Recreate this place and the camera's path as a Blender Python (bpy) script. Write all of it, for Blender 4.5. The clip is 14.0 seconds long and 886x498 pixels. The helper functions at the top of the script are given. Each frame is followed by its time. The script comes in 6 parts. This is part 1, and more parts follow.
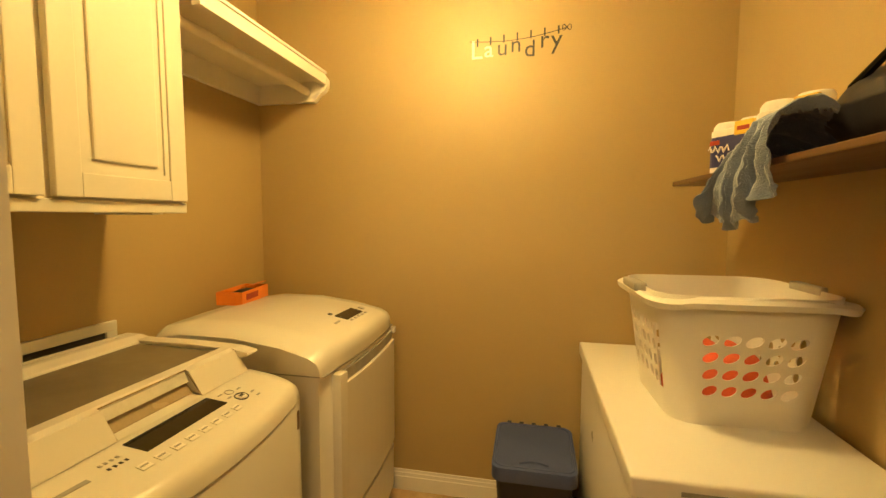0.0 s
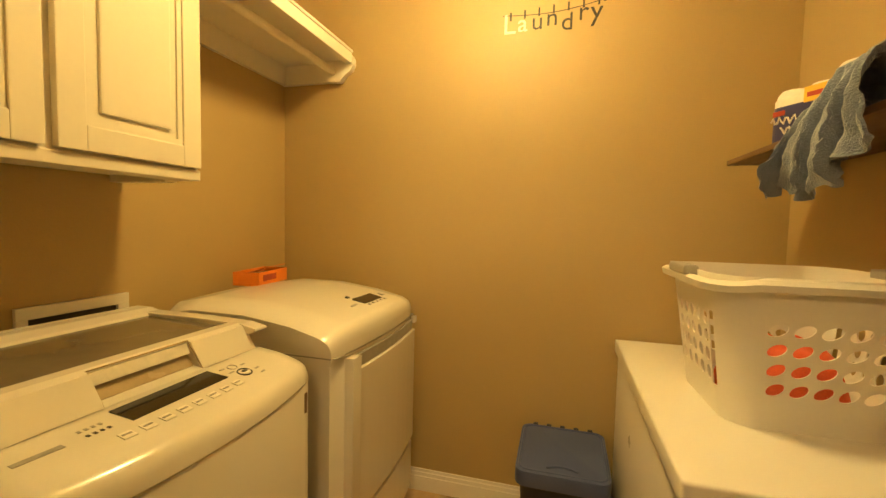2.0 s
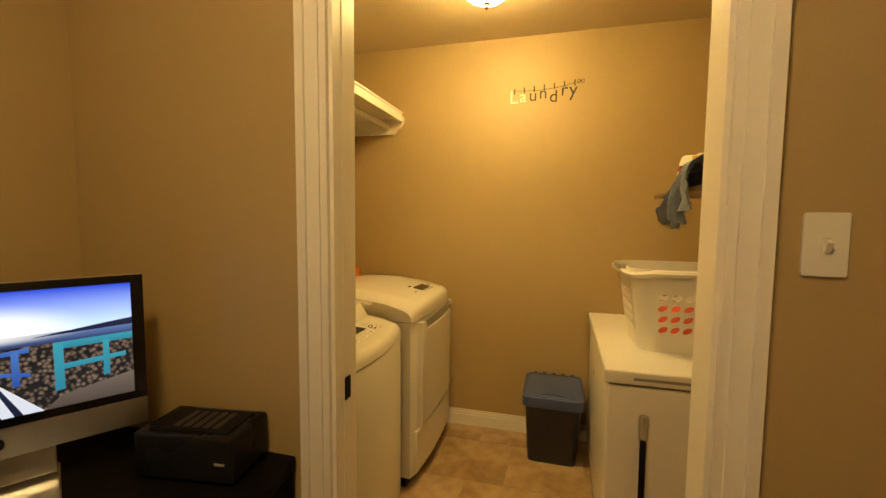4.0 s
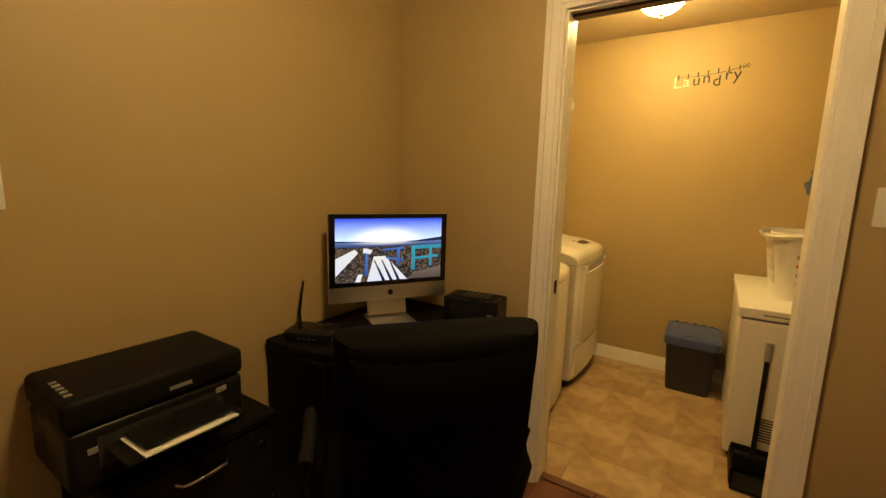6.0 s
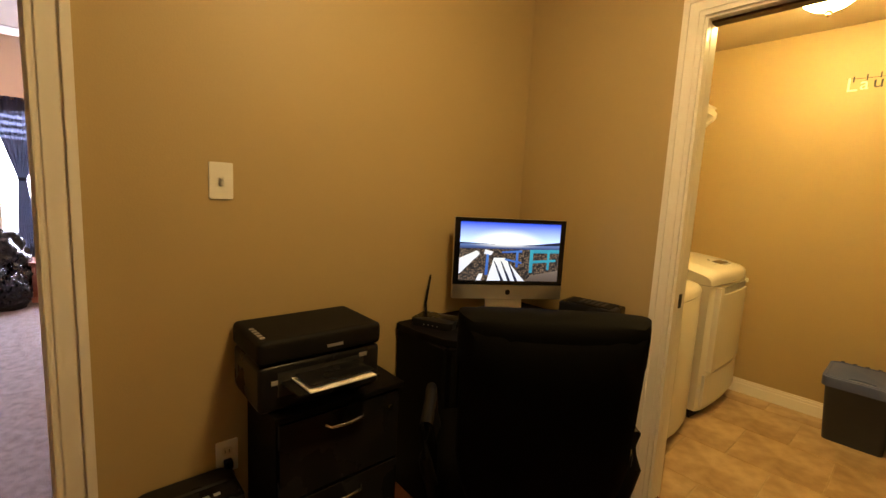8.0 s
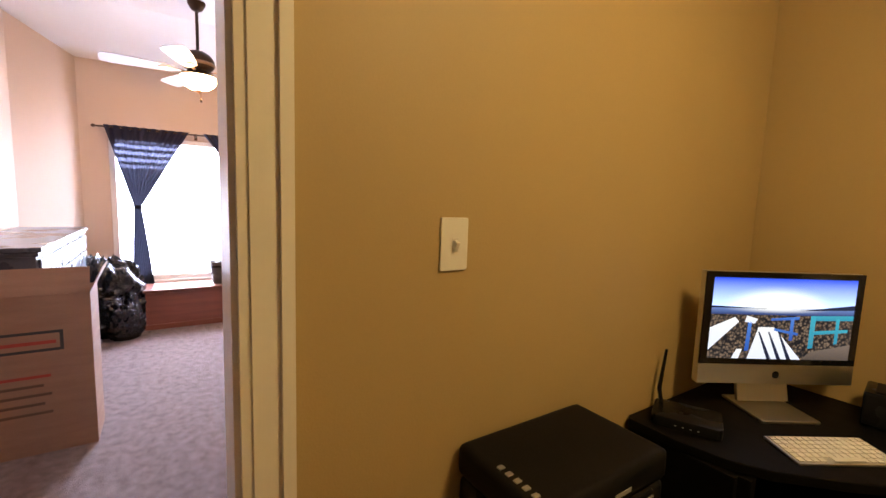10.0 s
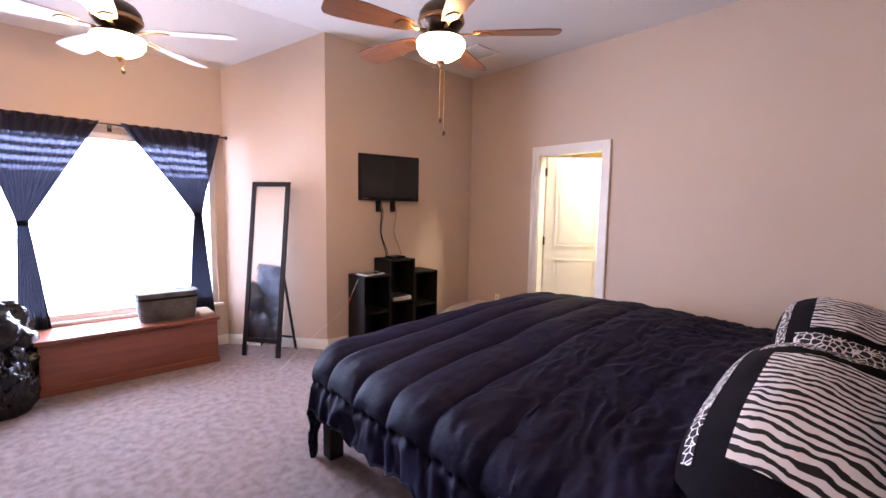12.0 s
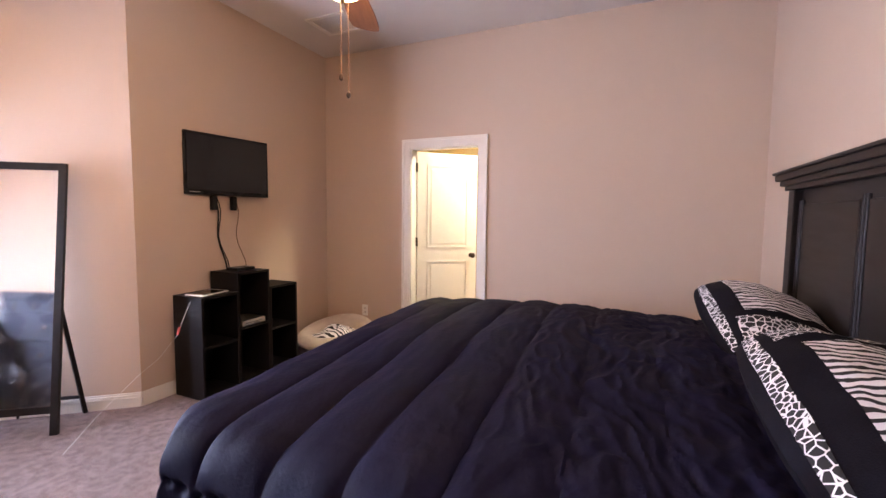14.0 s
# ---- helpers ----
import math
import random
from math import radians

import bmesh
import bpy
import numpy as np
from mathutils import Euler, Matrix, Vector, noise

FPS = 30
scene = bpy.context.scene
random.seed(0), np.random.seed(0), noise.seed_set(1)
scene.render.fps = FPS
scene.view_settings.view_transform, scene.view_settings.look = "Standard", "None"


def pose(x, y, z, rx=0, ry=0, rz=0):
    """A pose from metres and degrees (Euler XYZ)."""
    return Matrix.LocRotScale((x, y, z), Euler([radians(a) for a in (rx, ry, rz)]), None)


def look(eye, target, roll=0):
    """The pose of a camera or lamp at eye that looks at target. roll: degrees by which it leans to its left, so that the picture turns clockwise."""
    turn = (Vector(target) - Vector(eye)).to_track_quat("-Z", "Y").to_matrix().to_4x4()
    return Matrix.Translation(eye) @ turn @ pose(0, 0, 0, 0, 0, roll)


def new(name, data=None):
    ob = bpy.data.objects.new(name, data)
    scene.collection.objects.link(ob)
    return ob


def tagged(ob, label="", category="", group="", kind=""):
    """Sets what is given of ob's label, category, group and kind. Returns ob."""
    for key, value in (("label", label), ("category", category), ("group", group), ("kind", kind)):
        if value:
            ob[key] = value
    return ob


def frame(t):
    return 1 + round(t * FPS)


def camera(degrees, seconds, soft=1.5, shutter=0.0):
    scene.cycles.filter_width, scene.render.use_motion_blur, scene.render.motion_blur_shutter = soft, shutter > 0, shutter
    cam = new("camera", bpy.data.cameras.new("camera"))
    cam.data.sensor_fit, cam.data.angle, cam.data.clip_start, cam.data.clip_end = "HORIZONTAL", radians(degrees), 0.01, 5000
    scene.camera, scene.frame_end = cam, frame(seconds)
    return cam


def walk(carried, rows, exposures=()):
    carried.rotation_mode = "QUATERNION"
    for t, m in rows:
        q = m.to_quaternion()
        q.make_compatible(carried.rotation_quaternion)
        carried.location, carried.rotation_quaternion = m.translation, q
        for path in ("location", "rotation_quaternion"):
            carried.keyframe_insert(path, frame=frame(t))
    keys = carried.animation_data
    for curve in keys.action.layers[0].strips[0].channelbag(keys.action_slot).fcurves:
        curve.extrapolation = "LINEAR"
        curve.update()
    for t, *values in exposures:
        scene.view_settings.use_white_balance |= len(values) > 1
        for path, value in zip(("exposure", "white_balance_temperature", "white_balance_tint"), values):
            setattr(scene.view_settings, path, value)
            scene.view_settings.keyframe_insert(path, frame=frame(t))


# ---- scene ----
cam = camera(92.5, 14.0)
PATH = [
    (0, (0.699, 0.148, 1.354), (0.294, 2.101, 1.199), 0.2),
    (0.3, (0.669, 0.192, 1.317), (0.206, 2.133, 1.184), -0.1),
    (0.5, (0.67, 0.212, 1.298), (0.146, 2.137, 1.184), -0.2),
    (0.8, (0.671, 0.235, 1.28), (0.108, 2.152, 1.174), 0.3),
    (1, (0.675, 0.25, 1.268), (0.094, 2.164, 1.166), 0.8),
    (1.5, (0.69, 0.266, 1.258), (0.135, 2.185, 1.149), 1.5),
    (1.8, (0.692, 0.263, 1.259), (0.153, 2.183, 1.135), 1.4),
    (2, (0.693, 0.252, 1.256), (0.156, 2.174, 1.131), 1.4),
    (2.2, (0.695, 0.234, 1.253), (0.148, 2.154, 1.127), 1.2),
    (4.3, (0.748, -0.751, 1.384), (0.213, 1.169, 1.223), 0.4),
    (4.5, (0.747, -0.871, 1.393), (0.182, 1.04, 1.221), 0.6),
    (5, (0.726, -1.127, 1.391), (0.046, 0.741, 1.172), 1.8),
    (5.5, (0.742, -1.282, 1.375), (-0.121, 0.499, 1.087), 1.5),
    (6, (0.787, -1.388, 1.351), (-0.285, 0.272, 1.044), 1.7),
    (6.5, (0.829, -1.455, 1.323), (-0.451, 0.054, 1.03), 2.1),
    (7, (0.865, -1.486, 1.311), (-0.537, -0.089, 1.025), 2.5),
    (7.5, (0.887, -1.5, 1.302), (-0.563, -0.149, 1.031), 3.0),
    (8, (0.873, -1.502, 1.308), (-0.62, -0.196, 1.055), 2.9),
    (8.5, (0.763, -1.509, 1.333), (-0.79, -0.272, 1.087), 3.0),
    (9, (0.563, -1.535, 1.393), (-1.07, -0.406, 1.151), 2.8),
    (9.2, (0.485, -1.555, 1.408), (-1.169, -0.454, 1.183), 2.2),
    (11.3, (-0.56, -1.80, 1.403), (-2.211, -0.68, 1.193), 1.0),
    (11.5, (-0.675, -1.80, 1.405), (-2.275, -0.611, 1.201), 0.9),
    (12, (-0.924, -1.732, 1.418), (-2.388, -0.383, 1.227), 1.0),
    (12.5, (-1.155, -1.694, 1.399), (-2.421, -0.151, 1.267), 1.4),
    (13, (-1.38, -1.649, 1.379), (-2.444, 0.04, 1.264), 1.8),
    (13.5, (-1.537, -1.583, 1.344), (-2.435, 0.199, 1.215), 0.9),
    (14, (-1.666, -1.582, 1.326), (-2.459, 0.248, 1.18), 0.6),
]
# stops and white balance of the camera: from the warm hall into the daylit bedroom
EXPOSURES = [(0, 0.08, 6500, 10), (2.2, 0.0, 6500, 10), (4.5, -0.22, 6500, 10), (5.5, -0.2, 6500, 10), (7.5, 0.06, 6500, 10), (9.0, 0.12, 6480, 10), (11.5, 0.1, 5850, 10), (12.5, 0.02, 5980, 10), (14.0, 0.0, 6250, 10)]
walk(cam, [(t, look(eye, target, roll)) for t, eye, target, roll in PATH], EXPOSURES)
# ---- world, sun, large lights ----
world = bpy.data.worlds.new("world")
scene.world = world
world.use_nodes = True
sky = world.node_tree.nodes.new("ShaderNodeTexSky")
sky.sky_type, sky.sun_disc = "NISHITA", False
sky.sun_elevation, sky.sun_rotation = radians(50), radians(200)
world.node_tree.nodes["Background"].inputs[1].default_value = 0.12
world.node_tree.links.new(sky.outputs[0], world.node_tree.nodes["Background"].inputs[0])

sun = new("sun", bpy.data.lights.new("sun", "SUN"))
sun.data.energy, sun.data.angle, sun.data.color = 2.5, radians(0.5), (1, 0.95, 0.88)
sun.matrix_world = look((20, -6, 24), (0, 0, 0))

WINDOW_W = 300.0
window_light = new("window_light", bpy.data.lights.new("window_light", "AREA"))
window_light.data.shape, window_light.data.size, window_light.data.size_y = "RECTANGLE", 1.55, 1.5
window_light.data.energy, window_light.data.color = WINDOW_W, (0.72, 0.75, 1.0)
window_light.matrix_world = look((-5.645, -1.335, 1.2), (0, -1.2, 1.0))
# ---- materials ----
def nodes_of(name):
    m = bpy.data.materials.new(name)
    m.use_nodes = True
    return m, m.node_tree.nodes, m.node_tree.links, m.node_tree.nodes["Principled BSDF"]


def material(name, a, b=None, rough=0.6, metal=0.0, scale=6.0, fine=120.0, bump=0.15, depth=0.002, spread=0.5, coat=0.0, sheen=0.0, rand=0.0, stretch=(1, 1, 1), spec=0.5):
    """Two colours mixed by coarse and fine noise, with fine relief, in metres."""
    b = b or tuple(0.82 * c for c in a)
    m, n, k, p = nodes_of(name)
    co, mp = n.new("ShaderNodeTexCoord"), n.new("ShaderNodeMapping")
    mp.inputs["Scale"].default_value = stretch
    k.new(co.outputs["Object"], mp.inputs[0])
    big, small = n.new("ShaderNodeTexNoise"), n.new("ShaderNodeTexNoise")
    big.inputs["Scale"].default_value, big.inputs["Detail"].default_value = scale, 4
    small.inputs["Scale"].default_value, small.inputs["Detail"].default_value = fine, 3
    k.new(mp.outputs[0], big.inputs[0]), k.new(mp.outputs[0], small.inputs[0])
    both = n.new("ShaderNodeMath")
    both.operation = "MULTIPLY_ADD"
    k.new(small.outputs[0], both.inputs[0])
    both.inputs[1].default_value = 0.5
    k.new(big.outputs[0], both.inputs[2])
    last = both
    if rand:
        info, more = n.new("ShaderNodeObjectInfo"), n.new("ShaderNodeMath")
        more.operation = "MULTIPLY_ADD"
        more.inputs[1].default_value = rand
        k.new(info.outputs["Random"], more.inputs[0]), k.new(last.outputs[0], more.inputs[2])
        last = more
    ramp = n.new("ShaderNodeMapRange")
    ramp.inputs[1].default_value, ramp.inputs[2].default_value = 0.75 - spread / 2, 0.75 + spread / 2 + rand
    mix = n.new("ShaderNodeMix")
    mix.data_type = "RGBA"
    mix.inputs[6].default_value, mix.inputs[7].default_value = (*a, 1), (*b, 1)
    k.new(last.outputs[0], ramp.inputs[0]), k.new(ramp.outputs[0], mix.inputs[0]), k.new(mix.outputs[2], p.inputs["Base Color"])
    rr = n.new("ShaderNodeMapRange")
    rr.inputs[3].default_value, rr.inputs[4].default_value = max(0.02, rough - 0.08), min(1, rough + 0.08)
    k.new(big.outputs[0], rr.inputs[0]), k.new(rr.outputs[0], p.inputs["Roughness"])
    p.inputs["Metallic"].default_value, p.inputs["Coat Weight"].default_value = metal, coat
    p.inputs["Sheen Weight"].default_value, p.inputs["Specular IOR Level"].default_value = sheen, spec
    if bump:
        bp = n.new("ShaderNodeBump")
        bp.inputs["Strength"].default_value, bp.inputs["Distance"].default_value = bump, depth
        k.new(small.outputs[0], bp.inputs["Height"]), k.new(bp.outputs[0], p.inputs["Normal"])
    return m


def glowing(name, colour, strength):
    m, n, k, p = nodes_of(name)
    p.inputs["Base Color"].default_value = (*colour, 1)
    p.inputs["Emission Color"].default_value, p.inputs["Emission Strength"].default_value = (*colour, 1), strength
    p.inputs["Roughness"].default_value = 0.4
    return m


def wood(name, a, b, rough=0.35, axis=0, scale=3.0, rand=0.3, coat=0.0):
    stretch = [14.0, 14.0, 14.0]
    stretch[axis] = 1.0
    return material(name, a, b, rough, scale=scale, fine=30, bump=0.12, depth=0.001, spread=0.5, rand=rand, coat=coat, stretch=tuple(stretch))


def stripes(name, a, b, scale, distortion, ramp=0.5, rough=0.8, kind="BANDS", detail=2.0):
    """Hard-edged wandering stripes, printed on cloth."""
    m, n, k, p = nodes_of(name)
    co, w, r = n.new("ShaderNodeTexCoord"), n.new("ShaderNodeTexWave"), n.new("ShaderNodeMapRange")
    mp = n.new("ShaderNodeMapping")
    mp.inputs["Rotation"].default_value = (0, 0, radians(8))
    w.wave_type, w.bands_direction = kind, "Y"
    w.inputs["Scale"].default_value, w.inputs["Distortion"].default_value = scale, distortion
    w.inputs["Detail"].default_value, w.inputs["Detail Scale"].default_value = detail, 1.3
    r.inputs[1].default_value, r.inputs[2].default_value = ramp - 0.05, ramp + 0.05
    mix = n.new("ShaderNodeMix")
    mix.data_type = "RGBA"
    mix.inputs[6].default_value, mix.inputs[7].default_value = (*a, 1), (*b, 1)
    k.new(co.outputs["Object"], mp.inputs[0]), k.new(mp.outputs[0], w.inputs[0]), k.new(w.outputs["Fac"], r.inputs[0])
    k.new(r.outputs[0], mix.inputs[0]), k.new(mix.outputs[2], p.inputs["Base Color"])
    p.inputs["Roughness"].default_value = rough
    return m


WALL_HALL = material("wall_paint_tan", (0.46, 0.343, 0.160), (0.42, 0.308, 0.14), 0.55, scale=1.6, fine=190, bump=0.35, depth=0.0012, spread=0.9)
WALL_BED = material("wall_paint_beige", (0.57, 0.445, 0.345), (0.54, 0.415, 0.315), 0.6, scale=1.4, fine=190, bump=0.3, depth=0.0012, spread=0.9)
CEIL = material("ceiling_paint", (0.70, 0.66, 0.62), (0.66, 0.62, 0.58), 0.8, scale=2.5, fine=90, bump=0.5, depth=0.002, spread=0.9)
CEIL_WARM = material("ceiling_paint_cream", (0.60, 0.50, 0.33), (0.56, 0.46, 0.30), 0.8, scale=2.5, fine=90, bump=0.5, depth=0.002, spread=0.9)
TRIM = material("trim_paint", (0.83, 0.80, 0.74), (0.78, 0.74, 0.67), 0.35, scale=4, fine=60, bump=0.05, spread=0.8)
CAB_WHITE = material("cabinet_paint", (0.78, 0.74, 0.64), (0.74, 0.70, 0.60), 0.32, scale=5, fine=70, bump=0.06, spread=0.8)
ENAMEL = material("white_enamel", (0.70, 0.67, 0.60), (0.66, 0.63, 0.56), 0.22, scale=3, fine=160, bump=0.05, depth=0.0005, spread=0.9, coat=0.3)
ENAMEL_GREY = material("grey_plastic", (0.42, 0.40, 0.36), None, 0.35, scale=8, fine=160, bump=0.05)
FREEZER = material("freezer_enamel", (0.80, 0.78, 0.74), (0.75, 0.73, 0.68), 0.3, scale=3, fine=260, bump=0.3, depth=0.0006, spread=0.9)
PLASTIC_WHITE = material("white_plastic", (0.80, 0.78, 0.72), (0.75, 0.73, 0.67), 0.35, scale=9, fine=120, bump=0.06, spread=0.8)
BLACK_GLOSS = material("black_gloss_plastic", (0.008, 0.008, 0.009), (0.013, 0.013, 0.014), 0.28, scale=6, fine=120, bump=0.04, spec=0.15)
BLACK_MATTE = material("black_matte_plastic", (0.007, 0.0065, 0.0065), (0.013, 0.012, 0.0115), 0.55, scale=6, fine=200, bump=0.2, depth=0.0006, spec=0.08)
LEATHER = material("black_leather", (0.0025, 0.0024, 0.0024), (0.004, 0.0038, 0.0038), 0.75, scale=5, fine=160, bump=0.4, depth=0.001, spec=0.04)
DESK_BLACK = material("black_desk_laminate", (0.0045, 0.004, 0.004), (0.008, 0.007, 0.0065), 0.5, scale=5, fine=90, bump=0.08, stretch=(1, 8, 8), spec=0.06)
SHELF_BLACK = material("black_shelf_laminate", (0.007, 0.006, 0.006), (0.012, 0.010, 0.010), 0.5, scale=5, fine=70, bump=0.08, stretch=(8, 8, 1), spec=0.12)
BED_WOOD = material("dark_bed_wood", (0.010, 0.008, 0.008), (0.017, 0.013, 0.012), 0.4, scale=4, fine=50, bump=0.08, stretch=(8, 1, 8), spec=0.2)
CHROME = material("brushed_chrome", (0.72, 0.70, 0.67), (0.62, 0.60, 0.57), 0.22, 1.0, scale=9, fine=200, bump=0.05)
ALU = material("anodised_aluminium", (0.66, 0.65, 0.63), (0.60, 0.59, 0.57), 0.34, 1.0, scale=9, fine=300, bump=0.04)
BRONZE = material("oil_rubbed_bronze", (0.05, 0.032, 0.022), (0.09, 0.055, 0.035), 0.38, 0.9, scale=12, fine=120, bump=0.08)
GOLD_BRONZE = material("antique_bronze", (0.26, 0.15, 0.085), (0.36, 0.22, 0.12), 0.32, 0.9, scale=12, fine=120, bump=0.06)
CARPET = material("beige_carpet", (0.35, 0.245, 0.235), (0.165, 0.11, 0.105), 0.95, scale=20, fine=170, bump=1.0, depth=0.03, spread=0.42, sheen=0.2)
TILE = material("beige_stone_tile", (0.50, 0.355, 0.20), (0.27, 0.165, 0.075), 0.30, scale=3.4, fine=16, bump=0.15, depth=0.002, spread=0.28, rand=0.12)
GROUT = material("grout", (0.46, 0.35, 0.22), (0.36, 0.27, 0.16), 0.9, scale=20, fine=200, bump=0.4)
PLANK = wood("red_brown_floor_wood", (0.15, 0.055, 0.030), (0.09, 0.030, 0.016), 0.3, axis=1, coat=0.2)
BLADE = wood("fan_blade_wood", (0.22, 0.085, 0.04), (0.13, 0.05, 0.025), 0.4, axis=0, rand=0.2)
# pale copy of the blade wood: window glare put into the colour
BLADE_GLARE = wood("fan_blade_glare_wood", (0.62, 0.58, 0.58), (0.52, 0.47, 0.46), 0.35, axis=0, rand=0.2)
CHERRY = wood("cherry_chest_wood", (0.24, 0.075, 0.040), (0.13, 0.038, 0.022), 0.35, axis=1, scale=2.0)
SHELF_BROWN = wood("brown_shelf_wood", (0.14, 0.075, 0.035), (0.10, 0.05, 0.025), 0.4, axis=1)
BLUE_LID = material("navy_plastic", (0.05, 0.075, 0.20), (0.07, 0.095, 0.23), 0.4, scale=6, fine=150, bump=0.1)
NAVY = material("dark_navy_plastic", (0.016, 0.017, 0.026), (0.024, 0.025, 0.036), 0.45, scale=6, fine=150, bump=0.1)
CARDBOARD = material("cardboard", (0.34, 0.20, 0.125), (0.28, 0.16, 0.10), 0.85, scale=4, fine=80, bump=0.15, stretch=(1, 1, 6))
ORANGE = material("orange_card", (0.85, 0.25, 0.03), (0.75, 0.20, 0.02), 0.5, scale=8, fine=60, bump=0.05)
TEAL = material("blue_grey_towel", (0.24, 0.29, 0.40), (0.15, 0.19, 0.28), 0.95, scale=14, fine=260, bump=0.9, depth=0.004, sheen=0.3)
RED_CLOTH = material("coral_cloth", (0.72, 0.13, 0.06), (0.55, 0.09, 0.04), 0.9, scale=14, fine=200, bump=0.5)
DUVET = material("midnight_duvet", (0.0055, 0.0052, 0.019), (0.0085, 0.008, 0.026), 0.66, scale=9, fine=60, bump=0.5, depth=0.004, spec=0.08)
DRAPE = material("black_cloth", (0.006, 0.0055, 0.008), (0.010, 0.009, 0.013), 0.85, scale=12, fine=260, bump=0.4, spec=0.06)
PAPER = material("white_paper", (0.82, 0.81, 0.78), (0.78, 0.77, 0.74), 0.8, scale=8, fine=200, bump=0.05)
FLEECE = material("cream_fleece", (0.62, 0.52, 0.42), (0.50, 0.41, 0.33), 0.95, scale=20, fine=120, bump=1.0, depth=0.01, sheen=0.3)
BIN_BAG = material("black_bin_bag", (0.008, 0.008, 0.009), (0.014, 0.014, 0.016), 0.18, scale=6, fine=24, bump=0.9, depth=0.012)
DRESSER_M = material("dark_blue_dresser_paint", (0.035, 0.04, 0.055), (0.05, 0.055, 0.07), 0.28, scale=4, fine=60, bump=0.06, coat=0.3)
GREY_BASKET = material("grey_woven_fabric", (0.12, 0.11, 0.105), (0.04, 0.037, 0.036), 0.85, scale=12, fine=90, bump=0.7, depth=0.004)
ZEBRA = stripes("zebra_print", (0.011, 0.010, 0.012), (0.78, 0.75, 0.76), 10.0, 5.5, 0.42, detail=2.5)
SCREEN_BLACK = material("screen_glass", (0.006, 0.006, 0.007), (0.008, 0.008, 0.009), 0.08, scale=4, fine=20, bump=0.0)
LABEL_DARK = material("dark_print", (0.03, 0.03, 0.03), None, 0.5, scale=30, fine=90, bump=0.0)
LABEL_GREY = material("grey_print", (0.30, 0.29, 0.27), None, 0.5, scale=30, fine=90, bump=0.0)
LABEL_RED = material("red_print", (0.40, 0.05, 0.03), None, 0.6, scale=30, fine=90, bump=0.0)
LABEL_PALE = material("pale_print", (0.75, 0.72, 0.64), None, 0.4, scale=30, fine=90, bump=0.0)
NAVY_PRINT = material("navy_print", (0.03, 0.035, 0.14), (0.04, 0.045, 0.17), 0.4, scale=12, fine=60, bump=0.05)
YELLOW_PRINT = material("yellow_print", (0.85, 0.55, 0.06), None, 0.4, scale=12, fine=60, bump=0.0)
WHITE_WRAP = material("white_wrap", (0.80, 0.78, 0.76), (0.70, 0.68, 0.66), 0.3, scale=16, fine=60, bump=0.3, depth=0.004)
LAMP_GLASS = glowing("lamp_glass", (1.0, 0.68, 0.22), 145.0)
FAN_GLASS = glowing("fan_lamp_glass", (1.0, 0.58, 0.26), 80.0)
CLOSET_GLASS = glowing("closet_lamp_glass", (1.0, 0.87, 0.62), 340.0)
# glow of the added, unseen hall lamp
HALL_FILL_GLASS = glowing("hall_fill_glass", (1.0, 0.68, 0.28), 98.0)
OUTSIDE = glowing("outside_glow", (0.95, 0.98, 1.0), 6.0)


def clear_glass(name, tint=(1, 1, 1), rough=0.0):
    m, n, k, p = nodes_of(name)
    p.inputs["Base Color"].default_value = (*tint, 1)
    p.inputs["Transmission Weight"].default_value, p.inputs["Roughness"].default_value = 1.0, rough
    return m


GLASS = clear_glass("window_glass")
LID_GLASS = material("tinted_lid_glass", (0.13, 0.115, 0.085), (0.17, 0.145, 0.105), 0.10, scale=4, fine=20, bump=0.0)
MIRROR = material("mirror_silver", (0.92, 0.92, 0.93), (0.90, 0.90, 0.91), 0.02, 1.0, scale=2, fine=10, bump=0.0)


